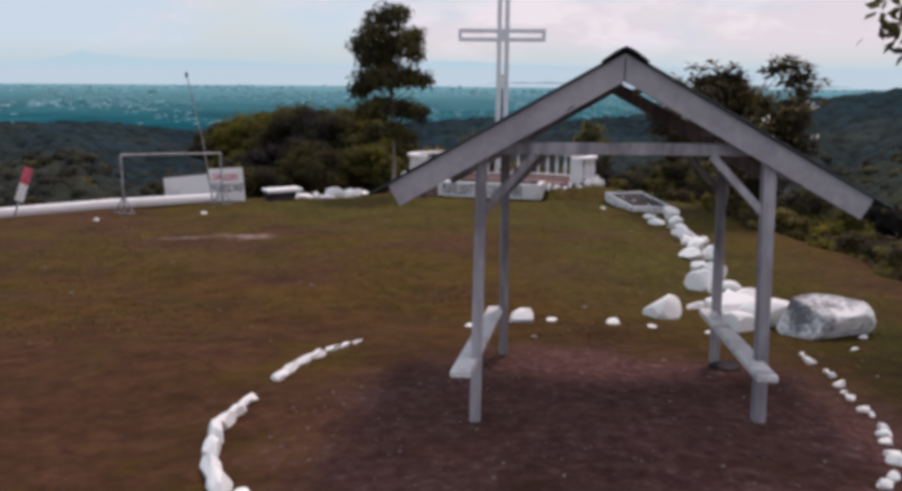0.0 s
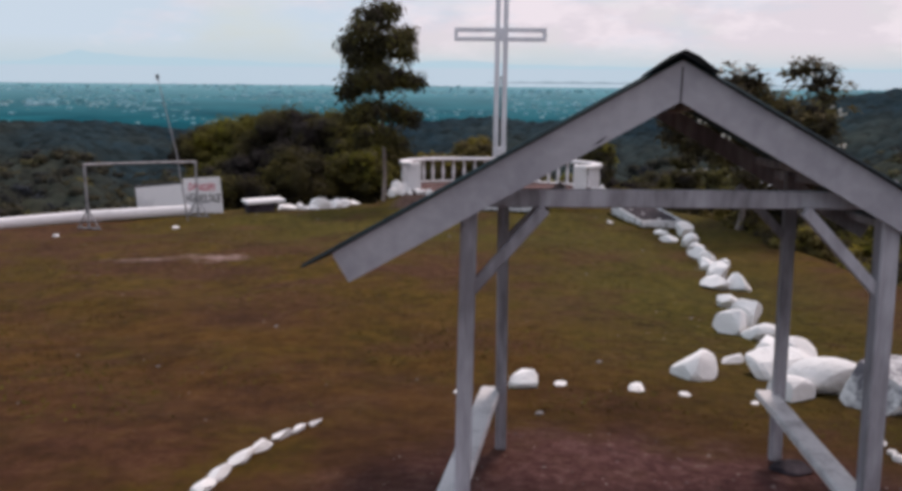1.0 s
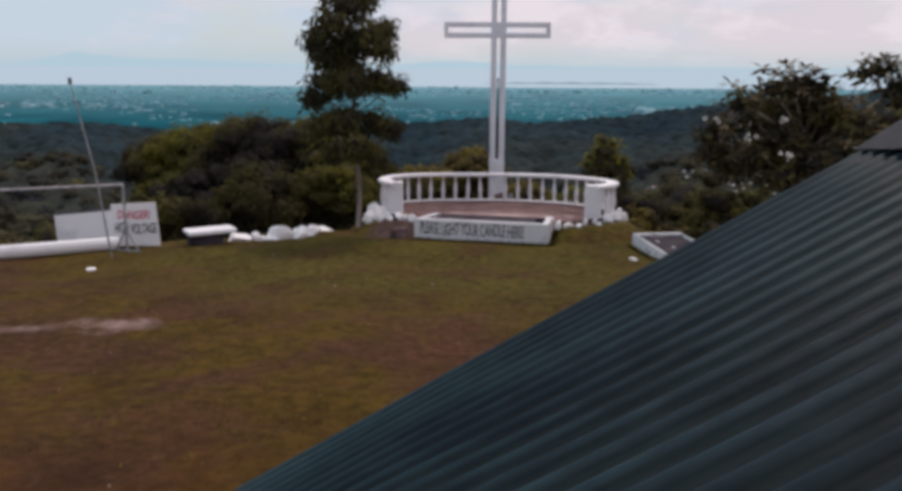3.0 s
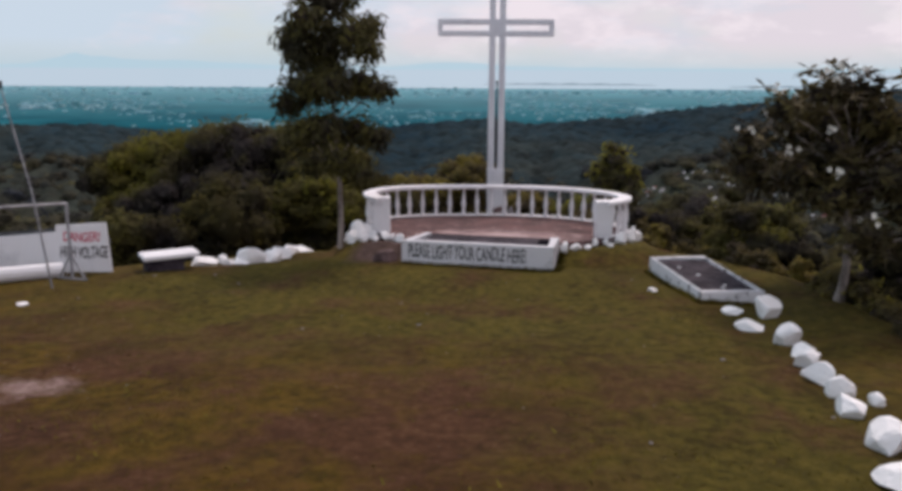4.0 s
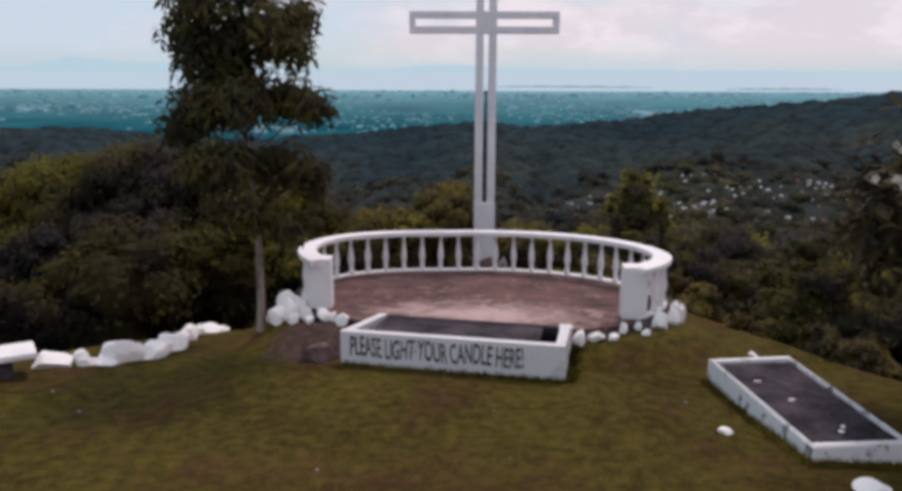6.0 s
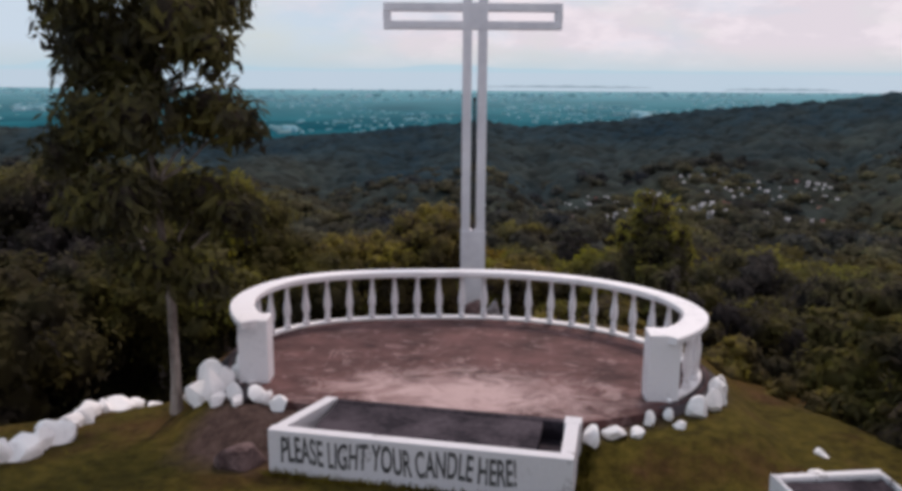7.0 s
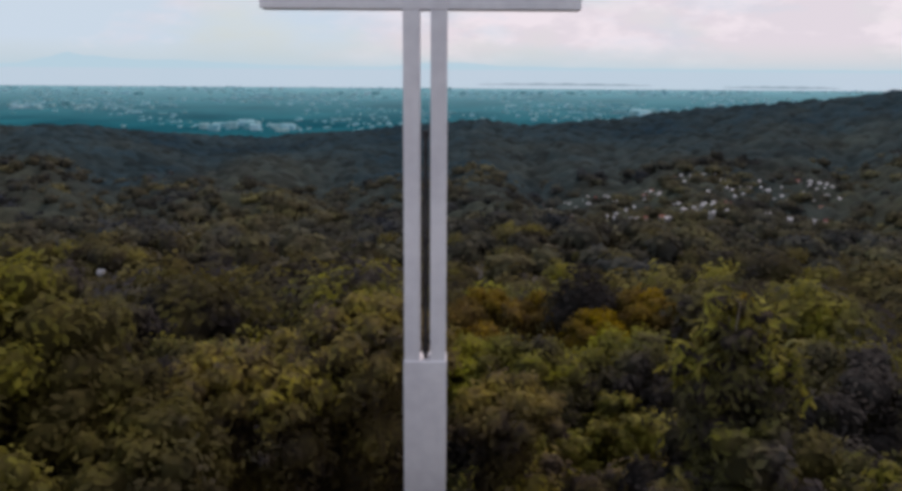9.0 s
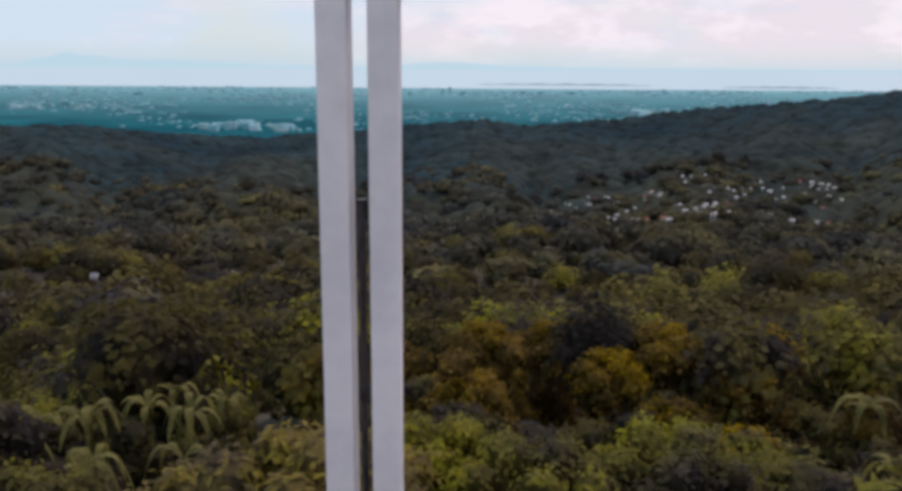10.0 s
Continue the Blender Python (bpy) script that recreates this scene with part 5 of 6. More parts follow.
# ---- trees ----
def limb(bm, a, b, r0, r1, rng, sag=0.1):
    a, b = Vector(a), Vector(b)
    n = 5
    pts = [a.lerp(b, i / n) + Vector((rng.uniform(-1, 1), rng.uniform(-1, 1), rng.uniform(-0.5, 1))) * sag * (b - a).length * (0 if i in (0, n) else 0.5) for i in range(n + 1)]
    tube(bm, pts, [r0 + (r1 - r0) * i / n for i in range(n + 1)], 7)


def tree(name, base, clumps, trunk_r, leaf, density, material_, label, seed, fork=0.45, ratio=0.42, droop=0.35, lean=(0, 0), top=None, category="tree", mass=0.0):
    """A tapered trunk with a limb to each clump of leaves."""
    rng, nrng = random.Random(seed), np.random.default_rng(seed)
    base = Vector(base)
    ob = thing(name, base, label, category)
    high = top or max(c[2] for c, r in clumps)
    bm = bmesh.new()
    spine = [base + Vector((lean[0] * f, lean[1] * f, (high - base.z) * f)) + Vector((math.sin(f * 7) * 0.05, math.cos(f * 5) * 0.05 - 0.05, 0)) for f in (0, 0.08, 0.25, 0.45, 0.65, 0.85, 1.0)]
    tube(bm, spine, [trunk_r * k for k in (1.5, 1.1, 0.95, 0.8, 0.6, 0.4, 0.2)], 9)
    trunk = part("trunk", bm, M_BARK, ob)
    for c, r in clumps:
        f = min(max((c[2] - 0.45 * r - base.z) / (high - base.z) - 0.10, fork * 0.7), 0.93)
        start = base + Vector((lean[0] * f, lean[1] * f, (high - base.z) * f))
        part("limb", (lambda b_: (limb(b_, start, c, trunk_r * 0.38, trunk_r * 0.10, rng), b_)[1])(bmesh.new()), M_BARK, trunk)
    me = crown_mesh("crown", nrng, clumps, leaf, density, material_, ratio, droop)
    o = new("crown", me)
    o.parent, o.matrix_parent_inverse = ob, Matrix.Translation(-base)
    if mass:
        h = tagged(new("foliage_mass", heart_mesh("foliage_mass", nrng, clumps, M_TWIG_SHADE, mass)), kind="stuff")
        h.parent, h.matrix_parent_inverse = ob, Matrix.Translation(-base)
    return ob


def build_trees():
    x, y = -2.33, 26.98
    z = ground_z(x, y)
    rel = ((-0.25, 3.75, 0.62), (0.12, 4.0, 0.42), (-0.55, 3.35, 0.5), (-1.05, 3.0, 0.42), (-0.35, 2.85, 0.62), (0.30, 3.05, 0.62), (0.62, 3.30, 0.42), (0.75, 2.75, 0.36), (-0.75, 2.55, 0.40),
           (-0.75, 1.95, 0.55), (-0.15, 2.05, 0.62), (0.45, 2.05, 0.55), (1.0, 1.95, 0.34), (-1.05, 1.60, 0.36), (-0.95, 0.95, 0.42), (-0.30, 1.15, 0.55), (0.35, 1.05, 0.5), (0.80, 0.90, 0.40), (0.05, 0.40, 0.42), (-0.65, 0.25, 0.36), (0.55, 0.20, 0.34), (-0.15, 2.45, 0.38))
    clumps = [(np.array((x + a, y + 0.55 * math.sin(i * 2.4), zz)), r) for i, (a, zz, r) in enumerate(rel)]
    tree("tall_tree", (x, y, z), clumps, 0.056, 0.19, 1700, M_LEAF, "tall slender tree with layered dark green drooping leaves", 11, ratio=0.34, droop=1.0, lean=(-0.1, 0.1), top=3.9, mass=0.50)
    # frangipani beside the low bed
    rng = random.Random(3)
    x, y = 7.3, 23.4
    z = ground_z(x, y)
    clumps, tips = [], []
    while len(clumps) < 70:
        a, r = rng.uniform(0, 6.28), math.sqrt(rng.random())
        h = 2.15 - 0.9 * r * r + rng.uniform(-1.9, 0.0)
        c = Vector((x + 1.65 * r * math.cos(a), y + 2.3 * r * math.sin(a), max(h, z + 1.0)))
        clumps.append((np.array(c), rng.uniform(0.30, 0.48)))
        tips.append(c + Vector((math.cos(a) * 0.3, math.sin(a) * 0.3 - 0.1, 0.28)))
    for c in ((5.35, 21.8, 1.75), (5.9, 21.7, 2.0), (6.3, 21.9, 2.05), (6.8, 22.2, 2.05), (5.05, 22.6, 1.1), (5.15, 22.9, 0.7), (8.2, 23.2, 2.30), (8.7, 23.6, 2.32), (9.0, 23.2, 2.10), (8.5, 22.8, 1.95), (9.1, 23.5, 1.70)):
        clumps.append((np.array(c), 0.26))
        tips += [Vector(c) + Vector((0.0, 0.0, 0.24)), Vector(c) + Vector((0.16, -0.08, 0.12))]
    base = Vector((x - 0.3, y - 0.6, ground_z(x - 0.3, y - 0.6)))
    ob = tree("frangipani", base, clumps, 0.07, 0.22, 800, M_FRANGIPANI, "spreading frangipani with dark leaves and cream blossom clusters", 12, fork=0.3, ratio=0.34, droop=0.1, top=1.0, mass=0.55)
    for c in tips + [q + Vector((rng.uniform(-0.4, 0.4), rng.uniform(-0.4, 0.4), rng.uniform(-0.2, 0.25))) for q in tips]:
        bm = bmesh.new()
        for k in range(13):
            a, up = k * 2.4, rng.uniform(-0.35, 0.75)
            d = Vector((math.cos(a), math.sin(a), up)).normalized() * rng.uniform(0.22, 0.36)
            sd = Vector((-math.sin(a), math.cos(a), 0)) * 0.048
            sag = Vector((0, 0, -0.05))
            pts = (c, c + d * 0.55 + sd + sag * 0.4, c + d + sag, c + d * 0.55 - sd + sag * 0.4)
            bm.faces.new([bm.verts.new(v) for v in pts])
        part("leaf_rosette", bm, M_FRANGIPANI, ob)
    for c in tips[::2]:
        bm = bmesh.new()
        for _ in range(4):
            p = c + Vector((rng.uniform(-1, 1), rng.uniform(-1.4, 0.6), rng.uniform(0.0, 1.3))) * 0.13
            for k in range(5):
                a = k * 1.2566
                q = p + Vector((math.cos(a) * 0.036, -0.015, math.sin(a) * 0.036))
                sd = Vector((-math.sin(a), 0, math.cos(a))) * 0.02
                bm.faces.new([bm.verts.new(v) for v in (p, q + sd, q + (q - p) * 0.25, q - sd)])
        part("blossom", bm, M_FLOWER, ob, "cream blossom cluster")
    # overhanging tree by the shelter
    x, y = 6.3, 8.6
    z = ground_z(x, y)
    clumps = [(np.array(c), r) for c, r in (((3.90, 8.1, 2.74), 0.24), ((4.08, 8.3, 2.88), 0.30), ((4.5, 8.5, 3.1), 0.42), ((4.12, 8.0, 2.44), 0.14), ((5.5, 8.5, 3.3), 0.6), ((6.2, 9.0, 3.6), 0.8), ((6.8, 8.4, 3.3), 0.7), ((6.2, 8.0, 3.9), 0.7))]
    tree("shade_tree", (x, y, z), clumps, 0.13, 0.15, 420, M_LEAF, "broad-leaved shade tree reaching over the lawn", 13, ratio=0.5, droop=0.3, top=3.2)
    # creeper-clad small tree just beyond the platform
    x, y = 4.92, 33.9
    z = ground_z(x, y)
    clumps = [(np.array((x + a, y + b, zz)), r) for a, b, zz, r in ((-0.16, 0, 0.10, 0.22), (0.10, 0.1, 0.0, 0.26), (0.30, 0, -0.08, 0.22), (-0.20, 0.1, -0.25, 0.26), (0.30, 0.1, -0.40, 0.26), (-0.52, 0, -0.48, 0.20), (-0.35, -0.1, -0.55, 0.24),
                                                                      (0.30, -0.1, -0.55, 0.30), (0.62, 0, -0.62, 0.24), (0.70, 0.1, -0.85, 0.22), (-0.58, 0.1, -0.75, 0.16), (0.85, 0.0, -1.10, 0.14))]
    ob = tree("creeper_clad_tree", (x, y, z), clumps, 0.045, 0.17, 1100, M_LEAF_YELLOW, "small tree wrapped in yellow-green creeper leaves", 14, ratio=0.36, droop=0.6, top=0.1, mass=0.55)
    # Lower clumps coloured darker: the core's shade is in leaf and twig colour.
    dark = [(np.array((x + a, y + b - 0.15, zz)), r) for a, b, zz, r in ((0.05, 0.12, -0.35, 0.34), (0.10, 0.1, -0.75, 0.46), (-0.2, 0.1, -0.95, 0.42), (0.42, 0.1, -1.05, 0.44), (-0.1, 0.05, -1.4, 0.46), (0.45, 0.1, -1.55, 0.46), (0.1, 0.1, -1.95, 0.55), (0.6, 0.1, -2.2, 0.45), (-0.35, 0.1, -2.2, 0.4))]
    h = tagged(new("foliage_mass", heart_mesh("foliage_mass", None, dark, M_TWIG_SHADE, 0.66)), kind="stuff")
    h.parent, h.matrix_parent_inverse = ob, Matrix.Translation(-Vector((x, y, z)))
    o = new("creeper", crown_mesh("creeper", np.random.default_rng(15), dark, 0.12, 1900, M_LEAF, 0.45, 0.8))
    o["label"] = "hanging creeper leaves, coloured darker for the tree's shaded core"
    o.parent, o.matrix_parent_inverse = ob, Matrix.Translation(-Vector((x, y, z)))


build_trees()


def banana(x, y, h, seed, count=9, length=1.2):
    rng = random.Random(seed)
    z = ground_z(x, y)
    ob = thing("banana_plant", (x, y, z), "banana plant with long arching pale green leaves on the slope", "plant", "banana plants")
    part("stem", tube(bmesh.new(), [(x, y, z - 0.1), (x + 0.05, y, z + h * 0.6), (x, y, z + h)], [0.13, 0.10, 0.06], 8), M_BANANA, ob)
    for k in range(count):
        a = k * 2.4 + rng.uniform(-0.3, 0.3)
        L, rise = length * rng.uniform(0.7, 1.35), rng.uniform(0.9, 2.0)
        bm = bmesh.new()
        n, prev = 9, None
        for i in range(n + 1):
            f = i / n
            r = L * f * (1 - 0.25 * f)
            zz = z + h + L * (rise * f - (rise + 0.45) * f * f)
            w = 0.12 * math.sin(math.pi * min(f * 0.92 + 0.08, 1)) ** 0.7 + 0.01
            c = Vector((x + r * math.cos(a), y + r * math.sin(a), zz))
            s = Vector((-math.sin(a), math.cos(a), 0)) * w
            tear = rng.uniform(0.75, 1.0)
            ringv = [bm.verts.new(c - s * tear + Vector((0, 0, -0.10 * w / 0.24 + 0.05))), bm.verts.new(c), bm.verts.new(c + s * tear + Vector((0, 0, -0.10 * w / 0.24 + 0.05)))]
            if prev:
                bm.faces.new((prev[0], prev[1], ringv[1], ringv[0]))
                bm.faces.new((prev[1], prev[2], ringv[2], ringv[1]))
            prev = ringv
        part("leaf", bm, M_BANANA, ob, smooth=True)


for i, (x, y, h, n) in enumerate(((-11.0, 54.0, 2.6, 7), (-7.6, 55.5, 3.0, 7), (-5.3, 53.5, 2.6, 6), (-7.7, 49.5, 2.0, 7), (-5.0, 48.5, 2.0, 6), (12.6, 49.5, 3.2, 8), (13.9, 50.5, 2.8, 7), (-8.5, 51.0, 3.2, 9), (-10.2, 52.0, 3.0, 8), (-11.5, 48.5, 2.6, 8), (-9.3, 46.0, 2.2, 8), (-7.4, 52.5, 3.0, 8), (-12.2, 51.0, 3.2, 8), (-10.0, 49.6, 2.8, 9), (-5.6, 51.0, 2.8, 8), (-13.0, 46.5, 3.0, 9), (-11.8, 44.2, 2.6, 9), (-9.9, 43.2, 2.4, 9), (-8.3, 43.6, 2.3, 8), (-13.8, 49.0, 3.4, 8), (-6.6, 46.4, 2.4, 9), (-12.6, 54.5, 3.4, 8), (12.2, 45.6, 2.7, 9), (10.9, 44.4, 2.3, 8), (13.4, 46.8, 2.9, 8))):
    banana(x, y, h, 60 + i, n)


# ---- thickets and woods ----
def thicket(name, label, seed, count, inside, leaf, per_area, material_, heights, radii, group="", category="shrubs"):
    """Shrubs as heaps of leaf clumps on the slope; with a group's name each shrub is a thing of its own."""
    rng = np.random.default_rng(seed)
    clumps, tones = [], []
    for _ in range(count):
        x, y, tall = inside(rng)
        g = ground_z(x, y)
        h = rng.uniform(*heights) * tall
        r = rng.uniform(*radii)
        steps = max(2, int(h / (r * 0.95)))
        tone = float(np.interp(rng.random(), (0, 0.4, 0.75, 1), (0.0, 0.2, 0.65, 1.0)))
        for i in range(steps):
            f = (i + 0.6) / steps
            rr = r * (1.05 - 0.35 * f) * rng.uniform(0.8, 1.15)
            clumps.append((np.array((x + rng.normal() * r * 0.35, y + rng.normal() * r * 0.35, g + h * f - rr * 0.4)), rr))
            tones.append(0.8 * tone + 0.2 * rng.random())
            for _k in range(3):
                a, q = rng.uniform(0, 6.28), rr * rng.uniform(0.35, 0.55)
                clumps.append((clumps[-1 - _k][0] + np.array((math.cos(a) * rr * 0.75, math.sin(a) * rr * 0.75, rr * rng.uniform(0.0, 0.55))), q))
                tones.append(min(1.0, 0.8 * tone + 0.35 * rng.random()))
        if group:
            leafy(name, (x, y, g), label, category, group, rng, clumps, leaf, per_area, material_, tones)
            clumps, tones = [], []
    if not group:
        ob = new(name, crown_mesh(name, rng, clumps, leaf, per_area, material_, 0.5, 0.25, loose=0.42, tones=tones, inner=0.42, squash=0.78, lift=0.5))
        tagged(ob, label, category, kind="stuff")
        o = new("foliage_mass", heart_mesh("foliage_mass", rng, clumps, material_, 0.68, 0.78, tones))
        o.parent = ob


def dome(rng, x, y, top, radius):
    """A broad crown's clumps down to the slope; paler upper lobes paint top light."""
    clumps, tones = [(np.array((x, y, top - 0.85 * radius)), 0.80 * radius)], [0.3]
    own = rng.uniform(-0.35, 0.25)
    for i in range(17):
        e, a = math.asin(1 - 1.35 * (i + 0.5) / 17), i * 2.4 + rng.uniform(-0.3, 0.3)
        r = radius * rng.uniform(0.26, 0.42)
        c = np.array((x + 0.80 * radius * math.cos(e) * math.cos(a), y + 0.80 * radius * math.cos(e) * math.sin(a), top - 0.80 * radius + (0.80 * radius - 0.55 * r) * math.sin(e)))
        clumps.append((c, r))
        # Tone rises up the dome, top light put into the tint.
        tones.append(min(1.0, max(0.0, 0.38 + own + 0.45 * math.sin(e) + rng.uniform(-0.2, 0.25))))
    z, low = top - 1.5 * radius, ground_z(x, y)
    while z > low:
        r = radius * rng.uniform(0.55, 0.75)
        clumps.append((np.array((x + rng.normal() * 0.25 * radius, y + rng.normal() * 0.25 * radius, z)), r))
        # Low tones for the skirt: shade under the crown, tinted in.
        tones.append(rng.uniform(0.0, 0.35))
        z -= 0.8 * r
    return clumps, tones


def left_rim(rng):
    s, d = rng.uniform(-1.2, 6.3), rng.uniform(1.8, 8.0)
    return -2.4 - 0.82 * s - 0.573 * d, 28.6 - 0.573 * s + 0.82 * d, 1.12 - 0.5 * max(s / 6.4, 0) ** 4


def far_left_rim(rng):
    s, d = rng.uniform(6.5, 20), rng.uniform(1.2, 7.0)
    return -2.4 - 0.82 * s - 0.573 * d, 28.6 - 0.573 * s + 0.82 * d, 1.0


def right_rim(rng):
    y = rng.uniform(9, 35)
    return float(np.interp(y, EDGE_Y, EDGE_X)) + rng.uniform(0.9, 7.0), y, 1.0


def lawn_edge(rng):
    y = rng.uniform(13.0, 31.0)
    return float(np.interp(y, EDGE_Y, EDGE_X)) + rng.uniform(0.15, 1.1), y, 1.0


def back_slope(rng):
    return rng.uniform(-13, 15), 37.5 + 17 * rng.random() ** 0.8, 1.0


def gold_slope(rng):
    y = rng.uniform(46, 78)
    return (rng.uniform(-0.1, 0.55) * (y - 24)) if rng.random() < 0.9 else rng.uniform(-0.6, -0.2) * (y - 24), y, 1.0


def behind_platform(rng):
    return rng.uniform(-2.2, 6.0), rng.uniform(31.9, 37.0), 1.0


def beside_cross(rng):
    return rng.uniform(2.6, 7.0), rng.uniform(35.5, 42.0), 1.0


def build_grove():
    """The broad crowns that stand below the rim, behind the bench, and those nearest behind the platform."""
    rng = np.random.default_rng(19)
    for x, y, top, radius in ((-9.6, 33.2, 0.05, 1.3), (-8.5, 33.6, 0.50, 1.7), (-7.0, 33.9, 0.80, 2.0), (-5.3, 34.1, 0.70, 1.8), (-3.9, 34.4, 0.40, 1.5), (-2.5, 34.0, -0.75, 1.1),
                              (-9.0, 31.8, -1.0, 1.1), (-7.7, 32.0, -0.60, 1.4), (-5.9, 32.2, -0.55, 1.35), (-4.4, 32.1, -0.70, 1.2), (-3.2, 32.0, -0.95, 1.0), (-1.7, 33.2, -1.0, 1.0)):
        clumps, tones = dome(rng, x, y, top, radius)
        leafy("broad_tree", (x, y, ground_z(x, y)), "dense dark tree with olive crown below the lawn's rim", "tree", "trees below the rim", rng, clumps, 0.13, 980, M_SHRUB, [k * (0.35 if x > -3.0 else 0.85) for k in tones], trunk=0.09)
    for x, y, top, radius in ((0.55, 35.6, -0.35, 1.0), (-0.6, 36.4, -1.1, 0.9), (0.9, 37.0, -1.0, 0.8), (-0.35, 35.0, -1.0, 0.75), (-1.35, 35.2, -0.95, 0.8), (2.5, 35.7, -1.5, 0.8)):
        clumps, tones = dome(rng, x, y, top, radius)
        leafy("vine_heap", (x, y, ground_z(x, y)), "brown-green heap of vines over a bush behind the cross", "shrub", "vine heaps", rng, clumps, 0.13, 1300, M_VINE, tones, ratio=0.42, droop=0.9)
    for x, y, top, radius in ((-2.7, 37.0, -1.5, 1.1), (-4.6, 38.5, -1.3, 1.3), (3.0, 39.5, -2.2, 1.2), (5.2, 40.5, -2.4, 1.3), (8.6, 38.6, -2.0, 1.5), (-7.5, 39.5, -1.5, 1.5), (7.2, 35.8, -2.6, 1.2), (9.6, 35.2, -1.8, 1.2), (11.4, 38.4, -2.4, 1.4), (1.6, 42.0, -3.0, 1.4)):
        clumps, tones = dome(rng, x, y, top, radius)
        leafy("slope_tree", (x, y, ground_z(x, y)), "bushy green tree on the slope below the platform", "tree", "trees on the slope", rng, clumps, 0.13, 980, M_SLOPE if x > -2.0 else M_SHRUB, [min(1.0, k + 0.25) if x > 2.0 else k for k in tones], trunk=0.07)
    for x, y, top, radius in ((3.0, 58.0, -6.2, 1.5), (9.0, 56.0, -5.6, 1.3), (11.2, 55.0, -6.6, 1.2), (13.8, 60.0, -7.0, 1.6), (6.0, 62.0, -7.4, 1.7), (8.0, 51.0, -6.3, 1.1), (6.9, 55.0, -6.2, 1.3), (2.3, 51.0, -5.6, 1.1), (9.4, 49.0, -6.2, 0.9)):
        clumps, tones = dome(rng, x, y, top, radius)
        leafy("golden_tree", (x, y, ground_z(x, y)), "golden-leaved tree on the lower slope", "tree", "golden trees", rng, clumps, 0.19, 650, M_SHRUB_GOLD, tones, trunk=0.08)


build_grove()
thicket("shrub", "dense dark green shrub below the lawn's rim", 21, 34, left_rim, 0.16, 560, M_SHRUB, (2.0, 3.0), (0.9, 1.4), "shrubs below the rim", "shrub")
thicket("low_thicket", "low dark shrubs along the lawn's rim", 26, 40, far_left_rim, 0.12, 700, M_SHRUB, (0.5, 1.3), (0.4, 0.8))
thicket("shrub", "dark green shrub on the slope beside the lawn", 22, 90, right_rim, 0.15, 560, M_SHRUB, (1.0, 2.3), (0.55, 0.95), "shrubs beside the lawn", "shrub")
thicket("rim_growth", "low ragged brown-green growth along the lawn's edge", 58, 70, lawn_edge, 0.10, 900, M_VINE, (0.20, 0.65), (0.20, 0.42))
thicket("valley_thicket", "mixed olive green shrubs on the slope behind the platform", 57, 85, back_slope, 0.16, 500, M_SHRUB, (1.0, 3.4), (0.7, 1.3))
thicket("shrub", "low dark shrub close behind the balustrade", 27, 40, behind_platform, 0.13, 600, M_VINE, (0.4, 1.0), (0.4, 0.7), "shrubs at the balustrade", "shrub")
thicket("shrub", "yellow-green shrub just beyond the balustrade", 28, 20, beside_cross, 0.15, 600, M_LEAF_YELLOW, (0.8, 1.9), (0.5, 0.9), "bright shrubs", "shrub")
thicket("golden_thicket", "golden yellow shrubs scattered on the slope", 25, 34, gold_slope, 0.20, 460, M_SHRUB_GOLD, (2.0, 4.2), (0.7, 1.2))


